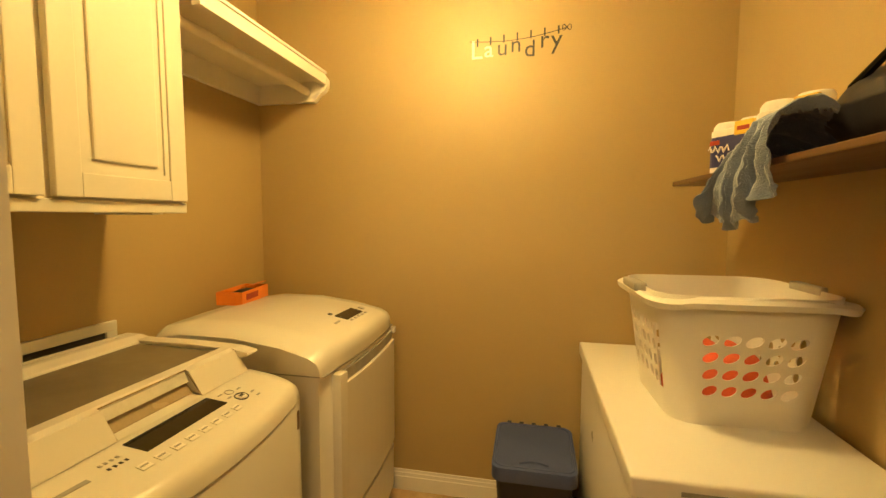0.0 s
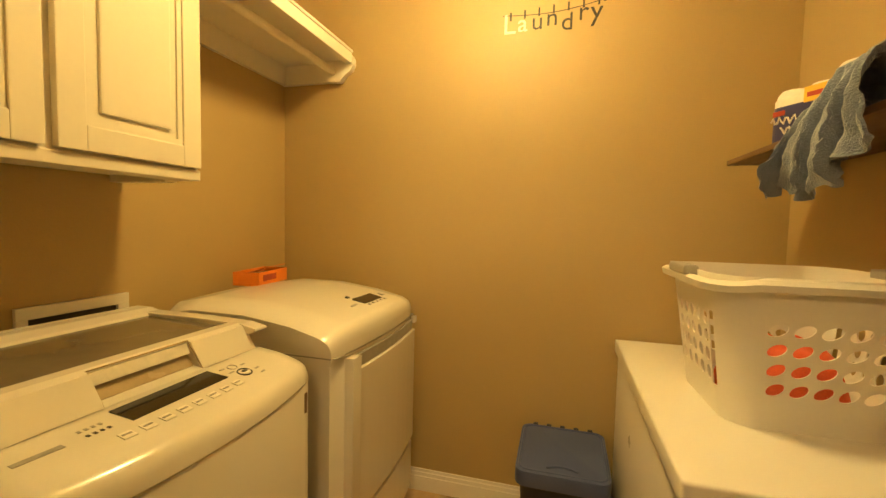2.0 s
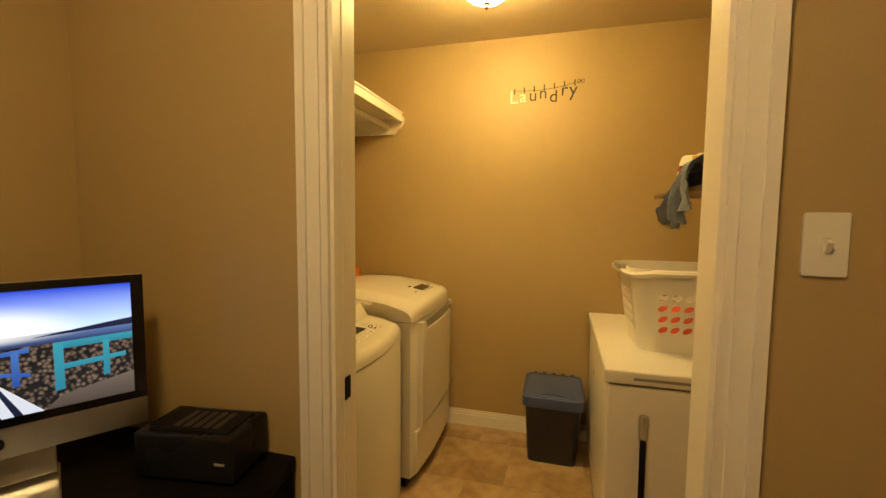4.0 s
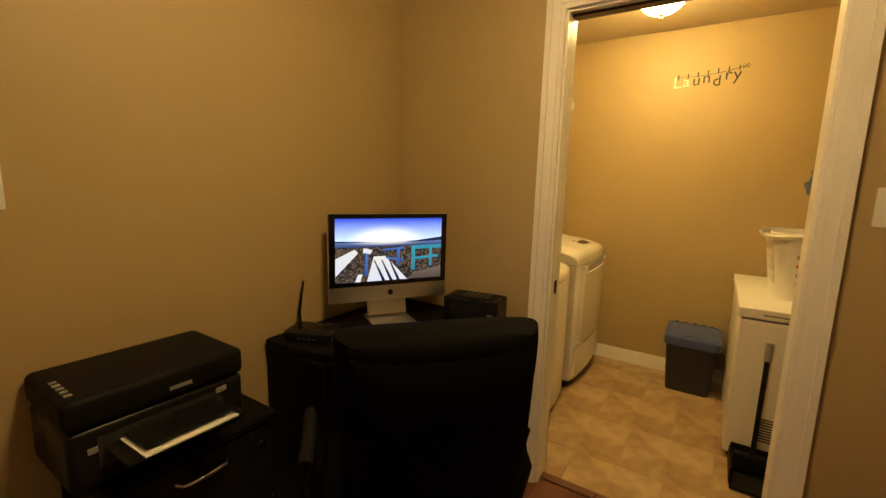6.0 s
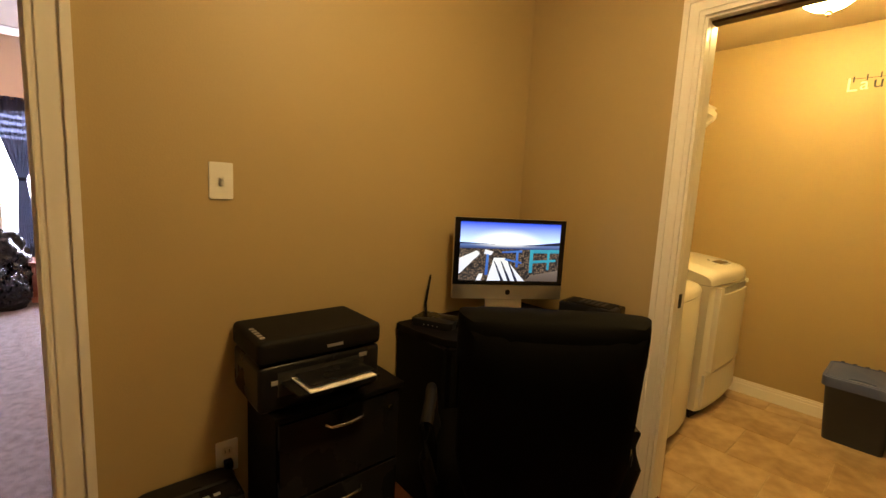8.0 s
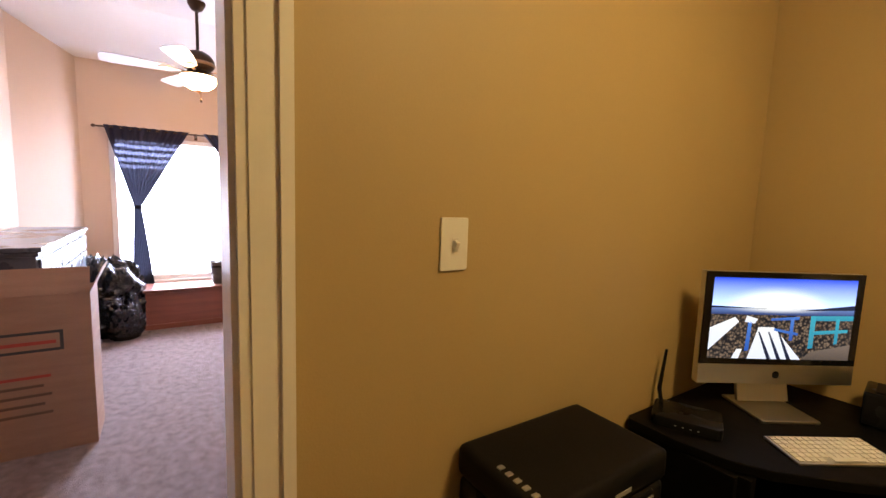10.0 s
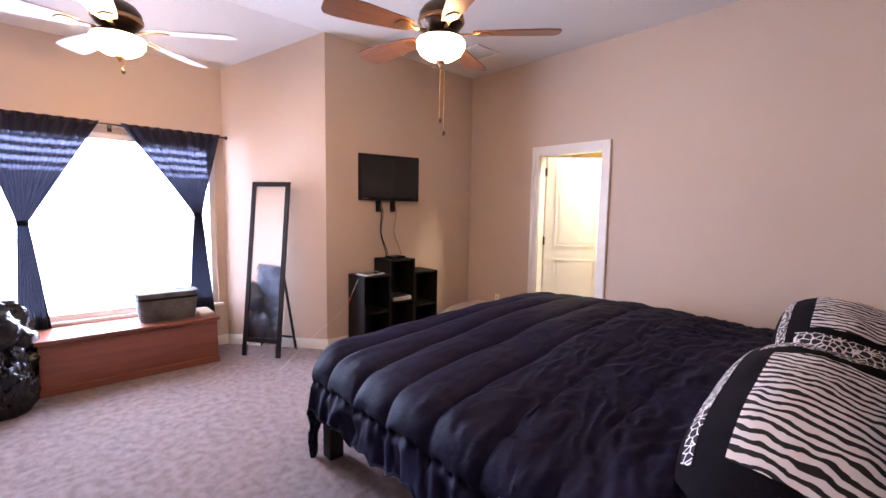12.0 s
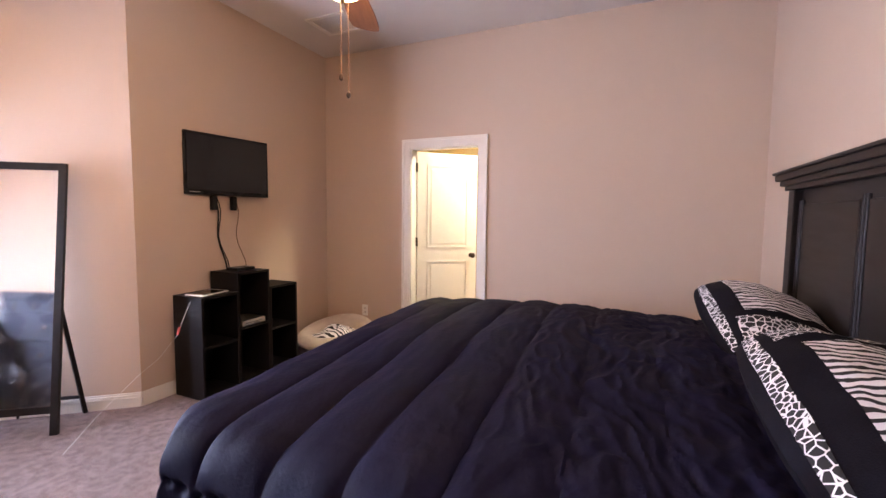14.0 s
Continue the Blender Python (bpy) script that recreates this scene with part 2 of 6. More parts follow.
def sheer_cloth():
    """Thin dark navy voile: part of the daylight comes through."""
    m, n, k, p = nodes_of("sheer_navy_voile")
    p.inputs["Base Color"].default_value, p.inputs["Roughness"].default_value = (0.012, 0.012, 0.035, 1), 0.85
    tr, mix, w, co = n.new("ShaderNodeBsdfTransparent"), n.new("ShaderNodeMixShader"), n.new("ShaderNodeTexWave"), n.new("ShaderNodeTexCoord")
    tr.inputs[0].default_value = (0.30, 0.32, 0.50, 1)
    w.bands_direction = "Z"
    w.inputs["Scale"].default_value, w.inputs["Distortion"].default_value, w.inputs["Detail"].default_value = 4.6, 1.2, 1.0
    # daylight bands between slats behind the curtain, put into the cloth's transparency
    sep, lo, hi, both, mul, mr = n.new("ShaderNodeSeparateXYZ"), n.new("ShaderNodeMapRange"), n.new("ShaderNodeMapRange"), n.new("ShaderNodeMath"), n.new("ShaderNodeMath"), n.new("ShaderNodeMapRange")
    lo.inputs[1].default_value, lo.inputs[2].default_value = 1.55, 1.72
    hi.inputs[1].default_value, hi.inputs[2].default_value = 1.98, 1.92
    both.operation = mul.operation = "MULTIPLY"
    k.new(co.outputs["Object"], sep.inputs[0]), k.new(sep.outputs["Z"], lo.inputs[0]), k.new(sep.outputs["Z"], hi.inputs[0])
    k.new(lo.outputs[0], both.inputs[0]), k.new(hi.outputs[0], both.inputs[1])
    k.new(co.outputs["Object"], w.inputs[0]), k.new(w.outputs["Fac"], mul.inputs[0]), k.new(both.outputs[0], mul.inputs[1])
    mr.inputs[1].default_value, mr.inputs[2].default_value = 0.25, 0.9
    mr.inputs[3].default_value, mr.inputs[4].default_value = 0.006, 0.05
    k.new(mul.outputs[0], mr.inputs[0]), k.new(mr.outputs[0], mix.inputs[0])
    k.new(p.outputs[0], mix.inputs[1]), k.new(tr.outputs[0], mix.inputs[2]), k.new(mix.outputs[0], n["Material Output"].inputs[0])
    return m


VOILE = sheer_cloth()
# ---- mesh helpers ----
def bevelled(bm, width, segments=2):
    if width:
        bmesh.ops.bevel(bm, geom=list(bm.edges), offset=width, segments=segments, affect="EDGES", profile=0.6, clamp_overlap=True)
    return bm


def box(x0, x1, y0, y1, z0, z1, bevel=0.0, segments=2):
    bm = bmesh.new()
    bmesh.ops.create_cube(bm, size=1)
    for v in bm.verts:
        v.co = Vector(((x0 + x1) / 2 + v.co.x * abs(x1 - x0), (y0 + y1) / 2 + v.co.y * abs(y1 - y0), (z0 + z1) / 2 + v.co.z * abs(z1 - z0)))
    return bevelled(bm, bevel, segments)


def join(*bms):
    out = bms[0]
    for bm in bms[1:]:
        me = bpy.data.meshes.new("tmp")
        bm.to_mesh(me), bm.free()
        out.from_mesh(me)
        bpy.data.meshes.remove(me)
    return out


def moved(bm, m):
    bmesh.ops.transform(bm, matrix=m, verts=bm.verts)
    return bm


def tube(points, radius, sides=10, caps=True, taper=None):
    """A round rod along points."""
    bm, rings = bmesh.new(), []
    pts = [Vector(p) for p in points]
    for i, p in enumerate(pts):
        way = (pts[min(i + 1, len(pts) - 1)] - pts[max(i - 1, 0)]).normalized()
        side = way.cross(Vector((0, 0, 1)) if abs(way.z) < 0.9 else Vector((0, 1, 0))).normalized()
        up = side.cross(way)
        r = radius * (taper[i] if taper else 1)
        rings.append([bm.verts.new(p + r * (math.cos(a) * side + math.sin(a) * up)) for a in (2 * math.pi * j / sides for j in range(sides))])
    for a, b in zip(rings, rings[1:]):
        for j in range(sides):
            bm.faces.new((a[j], a[(j + 1) % sides], b[(j + 1) % sides], b[j]))
    if caps:
        bm.faces.new(rings[0]), bm.faces.new(rings[-1][::-1])
    bmesh.ops.recalc_face_normals(bm, faces=bm.faces)
    return bm


def lathe(profile, sides=40):
    """A turned body from (radius, height) pairs."""
    bm, rings = bmesh.new(), []
    for r, z in profile:
        rings.append([bm.verts.new((max(r, 1e-4) * math.cos(2 * math.pi * j / sides), max(r, 1e-4) * math.sin(2 * math.pi * j / sides), z)) for j in range(sides)])
    for a, b in zip(rings, rings[1:]):
        for j in range(sides):
            bm.faces.new((a[j], a[(j + 1) % sides], b[(j + 1) % sides], b[j]))
    bm.faces.new(rings[0]), bm.faces.new(rings[-1])
    bmesh.ops.recalc_face_normals(bm, faces=bm.faces)
    return bm


def prism(outline, z0, z1, bevel=0.0, segments=2):
    """An upright prism over a plan outline."""
    bm = bmesh.new()
    low, high = [bm.verts.new((x, y, z0)) for x, y in outline], [bm.verts.new((x, y, z1)) for x, y in outline]
    bm.faces.new(low), bm.faces.new(high)
    for i in range(len(outline)):
        j = (i + 1) % len(outline)
        bm.faces.new((low[i], low[j], high[j], high[i]))
    bmesh.ops.recalc_face_normals(bm, faces=bm.faces)
    return bevelled(bm, bevel, segments)


def sheet(f, nu, nv, thick=0.0, closed=False):
    """A surface from f(u, v), u and v from 0 to 1; thick gives it a second side."""
    bm = bmesh.new()
    grid = [[bm.verts.new(f(i / nu, j / nv)) for j in range(nv + 1)] for i in range(nu + 1)]
    for i in range(nu):
        for j in range(nv):
            bm.faces.new((grid[i][j], grid[i + 1][j], grid[i + 1][j + 1], grid[i][j + 1]))
    bmesh.ops.recalc_face_normals(bm, faces=bm.faces)
    if thick:
        bm.normal_update()
        top, rim = list(bm.verts), [e for e in bm.edges if len(e.link_faces) == 1]
        under = {v: bm.verts.new(v.co - v.normal * thick) for v in top}
        for face in list(bm.faces):
            bm.faces.new([under[v] for v in reversed(face.verts)])
        for e in rim:
            a, b = e.verts
            bm.faces.new((a, b, under[b], under[a]))
        bmesh.ops.recalc_face_normals(bm, faces=bm.faces)
    return bm


def part(name, bm, material_, parent=None, label="", smooth=False):
    """Links a bmesh as one mesh object, under a thing or a part."""
    me = bpy.data.meshes.new(name)
    bm.to_mesh(me), bm.free()
    me.materials.append(material_)
    if smooth:
        me.shade_smooth()
        me.set_sharp_from_angle(angle=radians(38))
    ob = new(name, me)
    if parent:
        ob.parent = parent
    if label:
        ob["label"] = label
    return ob


def thing(name, label, category, m=None, group=""):
    """An Empty at a thing's base, that parents its parts."""
    ob = new(name)
    ob.empty_display_size = 0.1
    if m is not None:
        ob.matrix_world = m
    return tagged(ob, label, category, group)


def solid(name, bm, material_, label, category, smooth=False, group="", m=None):
    """A thing of one piece."""
    ob = part(name, bm, material_, smooth=smooth)
    if m is not None:
        ob.matrix_world = m
    return tagged(ob, label, category, group)


def setting(name, bm, material_, label="", category=""):
    return tagged(part(name, bm, material_), label, category, kind="structure")


def wall(name, p0, p1, thick, z0, z1, material_, openings=(), label=""):
    """A wall whose face runs from p0 to p1; thick lies to the left of that way. Openings: (from, to, sill, head)."""
    a, b = Vector((*p0, 0)), Vector((*p1, 0))
    way = (b - a).normalized()
    side, length = Vector((-way.y, way.x, 0)), (b - a).length
    pieces, at = [], 0.0
    for u0, u1, sill, head in sorted(openings):
        pieces.append((at, u0, z0, z1))
        if sill > z0:
            pieces.append((u0, u1, z0, sill))
        if head < z1:
            pieces.append((u0, u1, head, z1))
        at = u1
    pieces.append((at, length, z0, z1))
    m = Matrix(((way.x, side.x, 0, a.x), (way.y, side.y, 0, a.y), (0, 0, 1, 0), (0, 0, 0, 1)))
    bm = join(*[box(u0, u1, 0, thick, w0, w1) for u0, u1, w0, w1 in pieces if u1 - u0 > 1e-4])
    return setting(name, moved(bm, m), material_, label or "tan painted drywall wall", "wall")


def skirting(name, runs, inward, height=0.10, label="white moulded skirting board"):
    """Boards along walls; each run is p0, p1 with the room to its left."""
    bms = []
    for p0, p1 in runs:
        a, b = Vector((*p0, 0)), Vector((*p1, 0))
        way = (b - a).normalized()
        side, length = Vector((-way.y, way.x, 0)), (b - a).length
        m = Matrix(((way.x, side.x, 0, a.x), (way.y, side.y, 0, a.y), (0, 0, 1, 0), (0, 0, 0, 1)))
        bms += [moved(box(0, length, 0.0015, inward, 0, height * 0.68), m), moved(box(0, length, 0.0015, inward * 0.72, height * 0.68, height * 0.86), m), moved(box(0, length, 0.0015, inward * 0.45, height * 0.86, height), m)]
    return setting(name, join(*bms), TRIM, label, "skirting board")


def door_trim(name, m, width, head, depth, label, faces=(0, 1), casing=0.09):
    """Jambs and moulded casings round an opening. Local: u across, v through the wall from 0 to depth, z up."""
    t = thing(name, label, "door frame", m)
    t["kind"] = "structure"
    j = 0.018
    part("jamb", join(box(-0.001, j, 0.002, depth - 0.002, 0, head), box(width - j, width + 0.001, 0.002, depth - 0.002, 0, head), box(j, width - j, 0.002, depth - 0.002, head - j, head + 0.001)), TRIM, t)
    for face in faces:
        v = lambda d: (-d, 0.0015) if face == 0 else (depth - 0.0015, depth + d)
        steps = ((0.004, 0.022, 0.012), (0.022, casing - 0.022, 0.017), (casing - 0.022, casing, 0.026))
        for which in ("left", "right", "top"):
            bms = []
            for s0, s1, d in steps:
                d0, d1 = v(d)
                if which == "left":
                    bms.append(box(-s1 + 0.012, -s0 + 0.012, d0, d1, 0, head + s1 - 0.012))
                elif which == "right":
                    bms.append(box(width + s0 - 0.012, width + s1 - 0.012, d0, d1, 0, head + s1 - 0.012))
                else:
                    bms.append(box(-s0 + 0.012, width + s0 - 0.012, d0, d1, head + s0 - 0.012, head + s1 - 0.012))
            part("casing", join(*bms), TRIM, t)
    return t


# ---- the large structure ----
WX, BX = -0.617, -0.737            # hall and bedroom faces of the wall between them
LY0, LY1, BACK, LBACK = 0.347, 0.46, 2.223, 2.09  # doorway wall's two faces, back walls of bedroom and laundry
LX0, LX1, LZ = -0.648, 1.49, 2.44  # laundry's two sides, ceiling of hall and laundry
TVX, BZ = -4.72, 3.03              # television wall, bedroom ceiling
BAY0, BAY1, BAYX = (-4.72, 0.22), (-5.53, -0.46), -5.53
BAY2, BAY3, SOUTH = (-5.53, -2.36), (-5.07, -2.75), -2.75
DX0, DX1, DHEAD = 0.20, 1.05, 2.04     # laundry doorway
EY0, EY1, EHEAD = -2.345, -1.565, 2.03    # bedroom doorway
CX0, CX1, CHEAD = -3.685, -2.95, 2.02     # closet doorway

wall("wall_west_hall", (WX, -3.0), (WX, LY0), 0.12, 0, 3.15, WALL_HALL, [(EY0 + 3.0, EY1 + 3.0, 0, EHEAD)])
wall("wall_bedroom_east", (BX - 0.004, BACK), (BX - 0.004, -2.87), -0.004, 0, 3.15, WALL_BED, [(BACK - EY1, BACK - EY0, 0, EHEAD)], "beige painted drywall wall behind the bed")
wall("wall_laundry_south", (WX, LY0), (2.2, LY0), LY1 - LY0, 0, LZ, WALL_HALL, [(DX0 - WX, DX1 - WX, 0, DHEAD)])
wall("wall_laundry_west", (LX0, LY0), (LX0, LBACK), 0.092, 0, 3.15, WALL_HALL)
wall("wall_laundry_north", (BX + 0.002, LBACK), (LX1 + 0.12, LBACK), 0.19, 0, 3.15, WALL_HALL)
wall("wall_laundry_east", (LX1, LY1), (LX1, LBACK), -0.12, 0, LZ, WALL_HALL)
wall("wall_hall_east", (2.2, -3.0), (2.2, LY0), -0.12, 0, LZ, WALL_HALL)
wall("wall_hall_south", (WX, -3.0), (2.32, -3.0), -0.12, 0, LZ, WALL_HALL)
wall("wall_bedroom_north", (TVX - 0.12, BACK), (BX, BACK), 0.12, 0, 3.15, WALL_BED, [(CX0 - TVX + 0.12, CX1 - TVX + 0.12, 0, CHEAD)], "beige painted drywall wall with the closet door")
wall("wall_television", BAY0, (TVX, BACK), 0.12, 0, 3.15, WALL_BED, label="beige painted drywall wall behind the television")
wall("wall_bay_north", BAY1, BAY0, 0.12, 0, 3.15, WALL_BED, label="beige angled wall of the bay")
wall("wall_window", BAY2, BAY1, 0.12, 0, 3.15, WALL_BED, [(0.23, 1.82, 0.44, 2.0)], "beige painted wall round the bay window")
wall("wall_bay_south", BAY3, BAY2, 0.12, 0, 3.15, WALL_BED, label="beige angled wall of the bay")
wall("wall_bedroom_south", (BX, SOUTH), (BAY3[0], SOUTH), 0.12, 0, 3.15, WALL_BED, label="beige painted wall behind the dresser")
# closet beyond the small door
wall("wall_closet_west", (-4.3, 2.335), (-4.3, 3.9), 0.1, 0, 2.6, WALL_HALL)
wall("wall_closet_north", (-4.4, 3.9), (-1.9, 3.9), 0.1, 0, 2.6, WALL_HALL)
wall("wall_closet_east", (-2.0, 3.9), (-2.0, 2.335), 0.1, 0, 2.6, WALL_HALL)
setting("ceiling_closet", box(-4.4, -1.9, 2.335, 4.0, 2.5, 2.6), CEIL, "cream closet ceiling", "ceiling")
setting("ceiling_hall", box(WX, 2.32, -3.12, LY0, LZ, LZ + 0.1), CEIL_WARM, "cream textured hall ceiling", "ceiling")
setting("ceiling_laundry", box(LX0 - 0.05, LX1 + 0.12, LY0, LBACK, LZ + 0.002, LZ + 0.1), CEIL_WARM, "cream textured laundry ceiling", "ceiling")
setting("ceiling_bedroom", box(TVX, BX, SOUTH - 0.12, BACK, BZ, BZ + 0.1), CEIL, "pale textured bedroom ceiling", "ceiling")
slope = bmesh.new()
vs = [slope.verts.new(c) for c in ((TVX, 0.4, BZ), (TVX, -3.0, BZ), (-5.68, -3.0, 2.66), (-5.68, 0.4, 2.66), (TVX, 0.4, BZ + 0.1), (TVX, -3.0, BZ + 0.1), (-5.68, -3.0, 2.76), (-5.68, 0.4, 2.76))]
for f in ((0, 1, 2, 3), (4, 5, 6, 7), (0, 1, 5, 4), (1, 2, 6, 5), (2, 3, 7, 6), (3, 0, 4, 7)):
    slope.faces.new([vs[i] for i in f])
bmesh.ops.recalc_face_normals(slope, faces=slope.faces)
setting("ceiling_bay", slope, CEIL, "pale sloping bay ceiling", "ceiling")

setting("floor_bedroom", box(-5.8, BX + 0.07, -2.9, 4.0, -0.12, 0.0), CARPET, "beige cut-pile carpet", "carpet")
floor_hall = setting("floor_hall", box(BX + 0.07, 2.4, -3.2, LY0 + 0.065, -0.12, -0.012), PLANK, "dark red-brown wooden plank floor", "wooden floor")
floor_laundry = setting("floor_laundry", box(WX - 0.1, LX1 + 0.12, LY0 + 0.065, BACK + 0.1, -0.12, -0.003), GROUT, "beige stone-look tile floor with pale grout", "tile floor")

door_trim("door_frame_laundry", pose(DX0, LY0, 0), DX1 - DX0, DHEAD, LY1 - LY0, "white moulded casing round the laundry doorway", faces=(0,), casing=0.078)
door_trim("door_frame_bedroom", pose(WX, EY0, 0, 0, 0, 90), EY1 - EY0, EHEAD, 0.128, "white moulded casing round the bedroom doorway")
door_trim("door_frame_closet", pose(CX0, BACK, 0), CX1 - CX0, CHEAD, 0.12, "white moulded casing round the closet doorway")
skirting("baseboard_laundry", [((LX1, LBACK), (LX0, LBACK)), ((LX1, LY1), (LX1, LBACK))], 0.016)
skirting("baseboard_hall", [((DX0 - 0.08, LY0), (WX, LY0)), ((2.2, LY0), (DX1 + 0.08, LY0)), ((WX, LY0), (WX, EY1 + 0.08)), ((WX, EY0 - 0.08), (WX, -3.0)), ((WX, -3.0), (2.2, -3.0)), ((2.2, -3.0), (2.2, LY0))], 0.016)
skirting("baseboard_bedroom", [((TVX, BACK), BAY0), (BAY0, BAY1), (BAY1, BAY2), (BAY2, BAY3), (BAY3, (BX, SOUTH)), ((BX - 0.008, EY1 + 0.08), (BX - 0.008, BACK)), ((BX, BACK), (CX1 + 0.08, BACK)), ((CX0 - 0.08, BACK), (TVX, BACK))], 0.016)

# window: frame, mullion, panes, glow of the day outside
window = thing("window_1", "white framed bay window with bright daylight behind", "window")
window["kind"] = "structure"
WY0, WY1, WZ0, WZ1 = -2.13, -0.54, 0.44, 2.0
part("window_frame", join(box(-5.63, -5.55, WY0, WY0 + 0.05, WZ0, WZ1), box(-5.63, -5.55, WY1 - 0.05, WY1, WZ0, WZ1), box(-5.63, -5.55, WY0 + 0.05, WY1 - 0.05, WZ0, WZ0 + 0.05), box(-5.63, -5.55, WY0 + 0.05, WY1 - 0.05, WZ1 - 0.05, WZ1)), TRIM, window)
for y0, y1 in ((WY0 + 0.05, -1.336), (-1.334, WY1 - 0.05)):
    pane = part("pane", box(-5.594, -5.588, y0, y1, WZ0 + 0.05, WZ1 - 0.05), GLASS, window)
    pane.visible_shadow = False
part("window_sill", box(-5.55, -5.50, WY0 - 0.04, WY1 + 0.04, WZ0 - 0.03, WZ0 - 0.002, 0.006), TRIM, window)
setting("backdrop", box(-9.05, -9.0, -9, 6, -1.0, 7), OUTSIDE, "overexposed daylight outside the window", "backdrop")
setting("ground", box(-60, -5.75, -60, 60, -0.6, -0.45), material("dry_grass", (0.12, 0.12, 0.05), None, 0.95, scale=2), "grassy ground outside", "ground")
# ---- lamps ----
def dome_lamp(name, x, y, z, r, glass, label):
    """A flush ceiling lamp: bronze pan, glass bowl, finial."""
    t = thing(name, label, "ceiling lamp", pose(x, y, z))
    part("pan", lathe([(r * 0.5, 0), (r * 1.02, -0.004), (r * 1.08, -0.018), (r * 1.0, -0.032), (r * 0.9, -0.034)]), GOLD_BRONZE, t, smooth=True)
    part("bowl", lathe([(r * 0.97, -0.034), (r * 0.93, -0.06), (r * 0.78, -0.092), (r * 0.52, -0.118), (r * 0.2, -0.13), (0.012, -0.132)]), glass, t, "glowing frosted glass bowl", smooth=True)
    part("finial", lathe([(0.012, -0.13), (0.016, -0.138), (0.009, -0.146), (0.012, -0.154), (0.002, -0.164)], 16), GOLD_BRONZE, t, smooth=True)
    return t


dome_lamp("ceiling_lamp", 0.40, 1.365, LZ, 0.13, LAMP_GLASS, "lit frosted glass dome lamp on the laundry ceiling")
# added above the hall, out of view, to brighten its walls
dome_lamp("ceiling_lamp", 0.5, -0.72, LZ, 0.15, HALL_FILL_GLASS, "unseen dome lamp added to light the hall")
dome_lamp("ceiling_lamp", -2.6, 2.75, 2.5, 0.15, CLOSET_GLASS, "lit frosted glass dome lamp on the closet ceiling")


def ceiling_fan(x, y, top, bowl, turn, label, drop_scale=1.0, blade_mat=None, blade_label="red-brown wooden blade"):
    """Five wooden blades on a bronze motor, a downrod, a lit bowl and two pull chains."""
    t = thing("ceiling_fan", label, "ceiling fan", pose(x, y, bowl), "ceiling fans of the bedroom")
    h = top - bowl
    part("canopy", lathe([(0.07, h), (0.068, h - 0.02), (0.045, h - 0.06), (0.02, h - 0.075)], 28), BRONZE, t, smooth=True)
    part("downrod", tube([(0, 0, h - 0.05), (0, 0, 0.30)], 0.013), BRONZE, t, smooth=True)
    part("motor", lathe([(0.02, 0.335), (0.06, 0.325), (0.10, 0.30), (0.125, 0.265), (0.13, 0.235), (0.12, 0.215), (0.125, 0.205), (0.105, 0.18), (0.08, 0.165)]), BRONZE, t, smooth=True)
    part("trim_ring", lathe([(0.127, 0.236), (0.134, 0.228), (0.134, 0.214), (0.124, 0.208)]), GOLD_BRONZE, t, "antique bronze ring", smooth=True)
    part("light_fitter", lathe([(0.08, 0.17), (0.085, 0.15), (0.10, 0.135), (0.13, 0.128), (0.135, 0.118), (0.12, 0.113)]), BRONZE, t, smooth=True)
    part("bowl", lathe([(0.128, 0.122), (0.140, 0.105), (0.138, 0.08), (0.118, 0.045), (0.08, 0.02), (0.035, 0.008), (0.012, 0.006)]), FAN_GLASS, t, "glowing frosted glass bowl", smooth=True)
    part("finial", lathe([(0.026, 0.012), (0.028, 0.0), (0.016, -0.008), (0.010, -0.018), (0.003, -0.026)], 16), GOLD_BRONZE, t, smooth=True)
    outline = [(0.185, -0.042), (0.27, -0.060), (0.45, -0.080), (0.60, -0.086), (0.658, -0.078), (0.676, -0.05), (0.68, 0.0), (0.676, 0.05), (0.658, 0.078), (0.60, 0.086), (0.45, 0.080), (0.27, 0.060), (0.185, 0.042)]
    for i in range(5):
        m = pose(0, 0, 0.158, 0, 0, turn + 72 * i)
        blade = part("blade", prism(outline, -0.004, 0.004, 0.0015, 1), blade_mat or BLADE, t, blade_label)
        blade.matrix_basis = m @ pose(0, 0, 0.0, 11, 0, 0)
        iron = join(box(0.105, 0.20, -0.012, 0.012, -0.012, -0.003, 0.003), prism([(0.19, -0.014), (0.225, -0.04), (0.27, -0.034), (0.295, 0), (0.27, 0.034), (0.225, 0.04), (0.19, 0.014)], -0.012, -0.005, 0.002))
        arm = part("blade_iron", iron, GOLD_BRONZE, t)
        arm.matrix_basis = m @ pose(0, 0, 0.0, 11, 0, 0)
    for dx, drop in ((-0.018, 0.32 * drop_scale), (0.02, 0.40 * drop_scale)):
        part("pull_chain", tube([(dx, 0.015, 0.01), (dx, 0.015, -drop)], 0.0022, 6), GOLD_BRONZE, t)
        part("pull_knob", moved(lathe([(0.002, 0.012), (0.006, 0.008), (0.010, -0.004), (0.009, -0.014), (0.003, -0.02)], 14), Matrix.Translation((dx, 0.015, -drop))), BRONZE, t, smooth=True)
    return t


ceiling_fan(-2.82, -0.03, BZ, 2.26, 43, "bronze ceiling fan with red-brown wooden blades and lit bowl")
# this fan's blades carry the window's glare as base colour
ceiling_fan(-4.25, -1.38, BZ, 2.30, 54, "bronze ceiling fan near the window, blades coloured pale for glare", 0.2, BLADE_GLARE, "wooden blade, window glare in its pale colour")
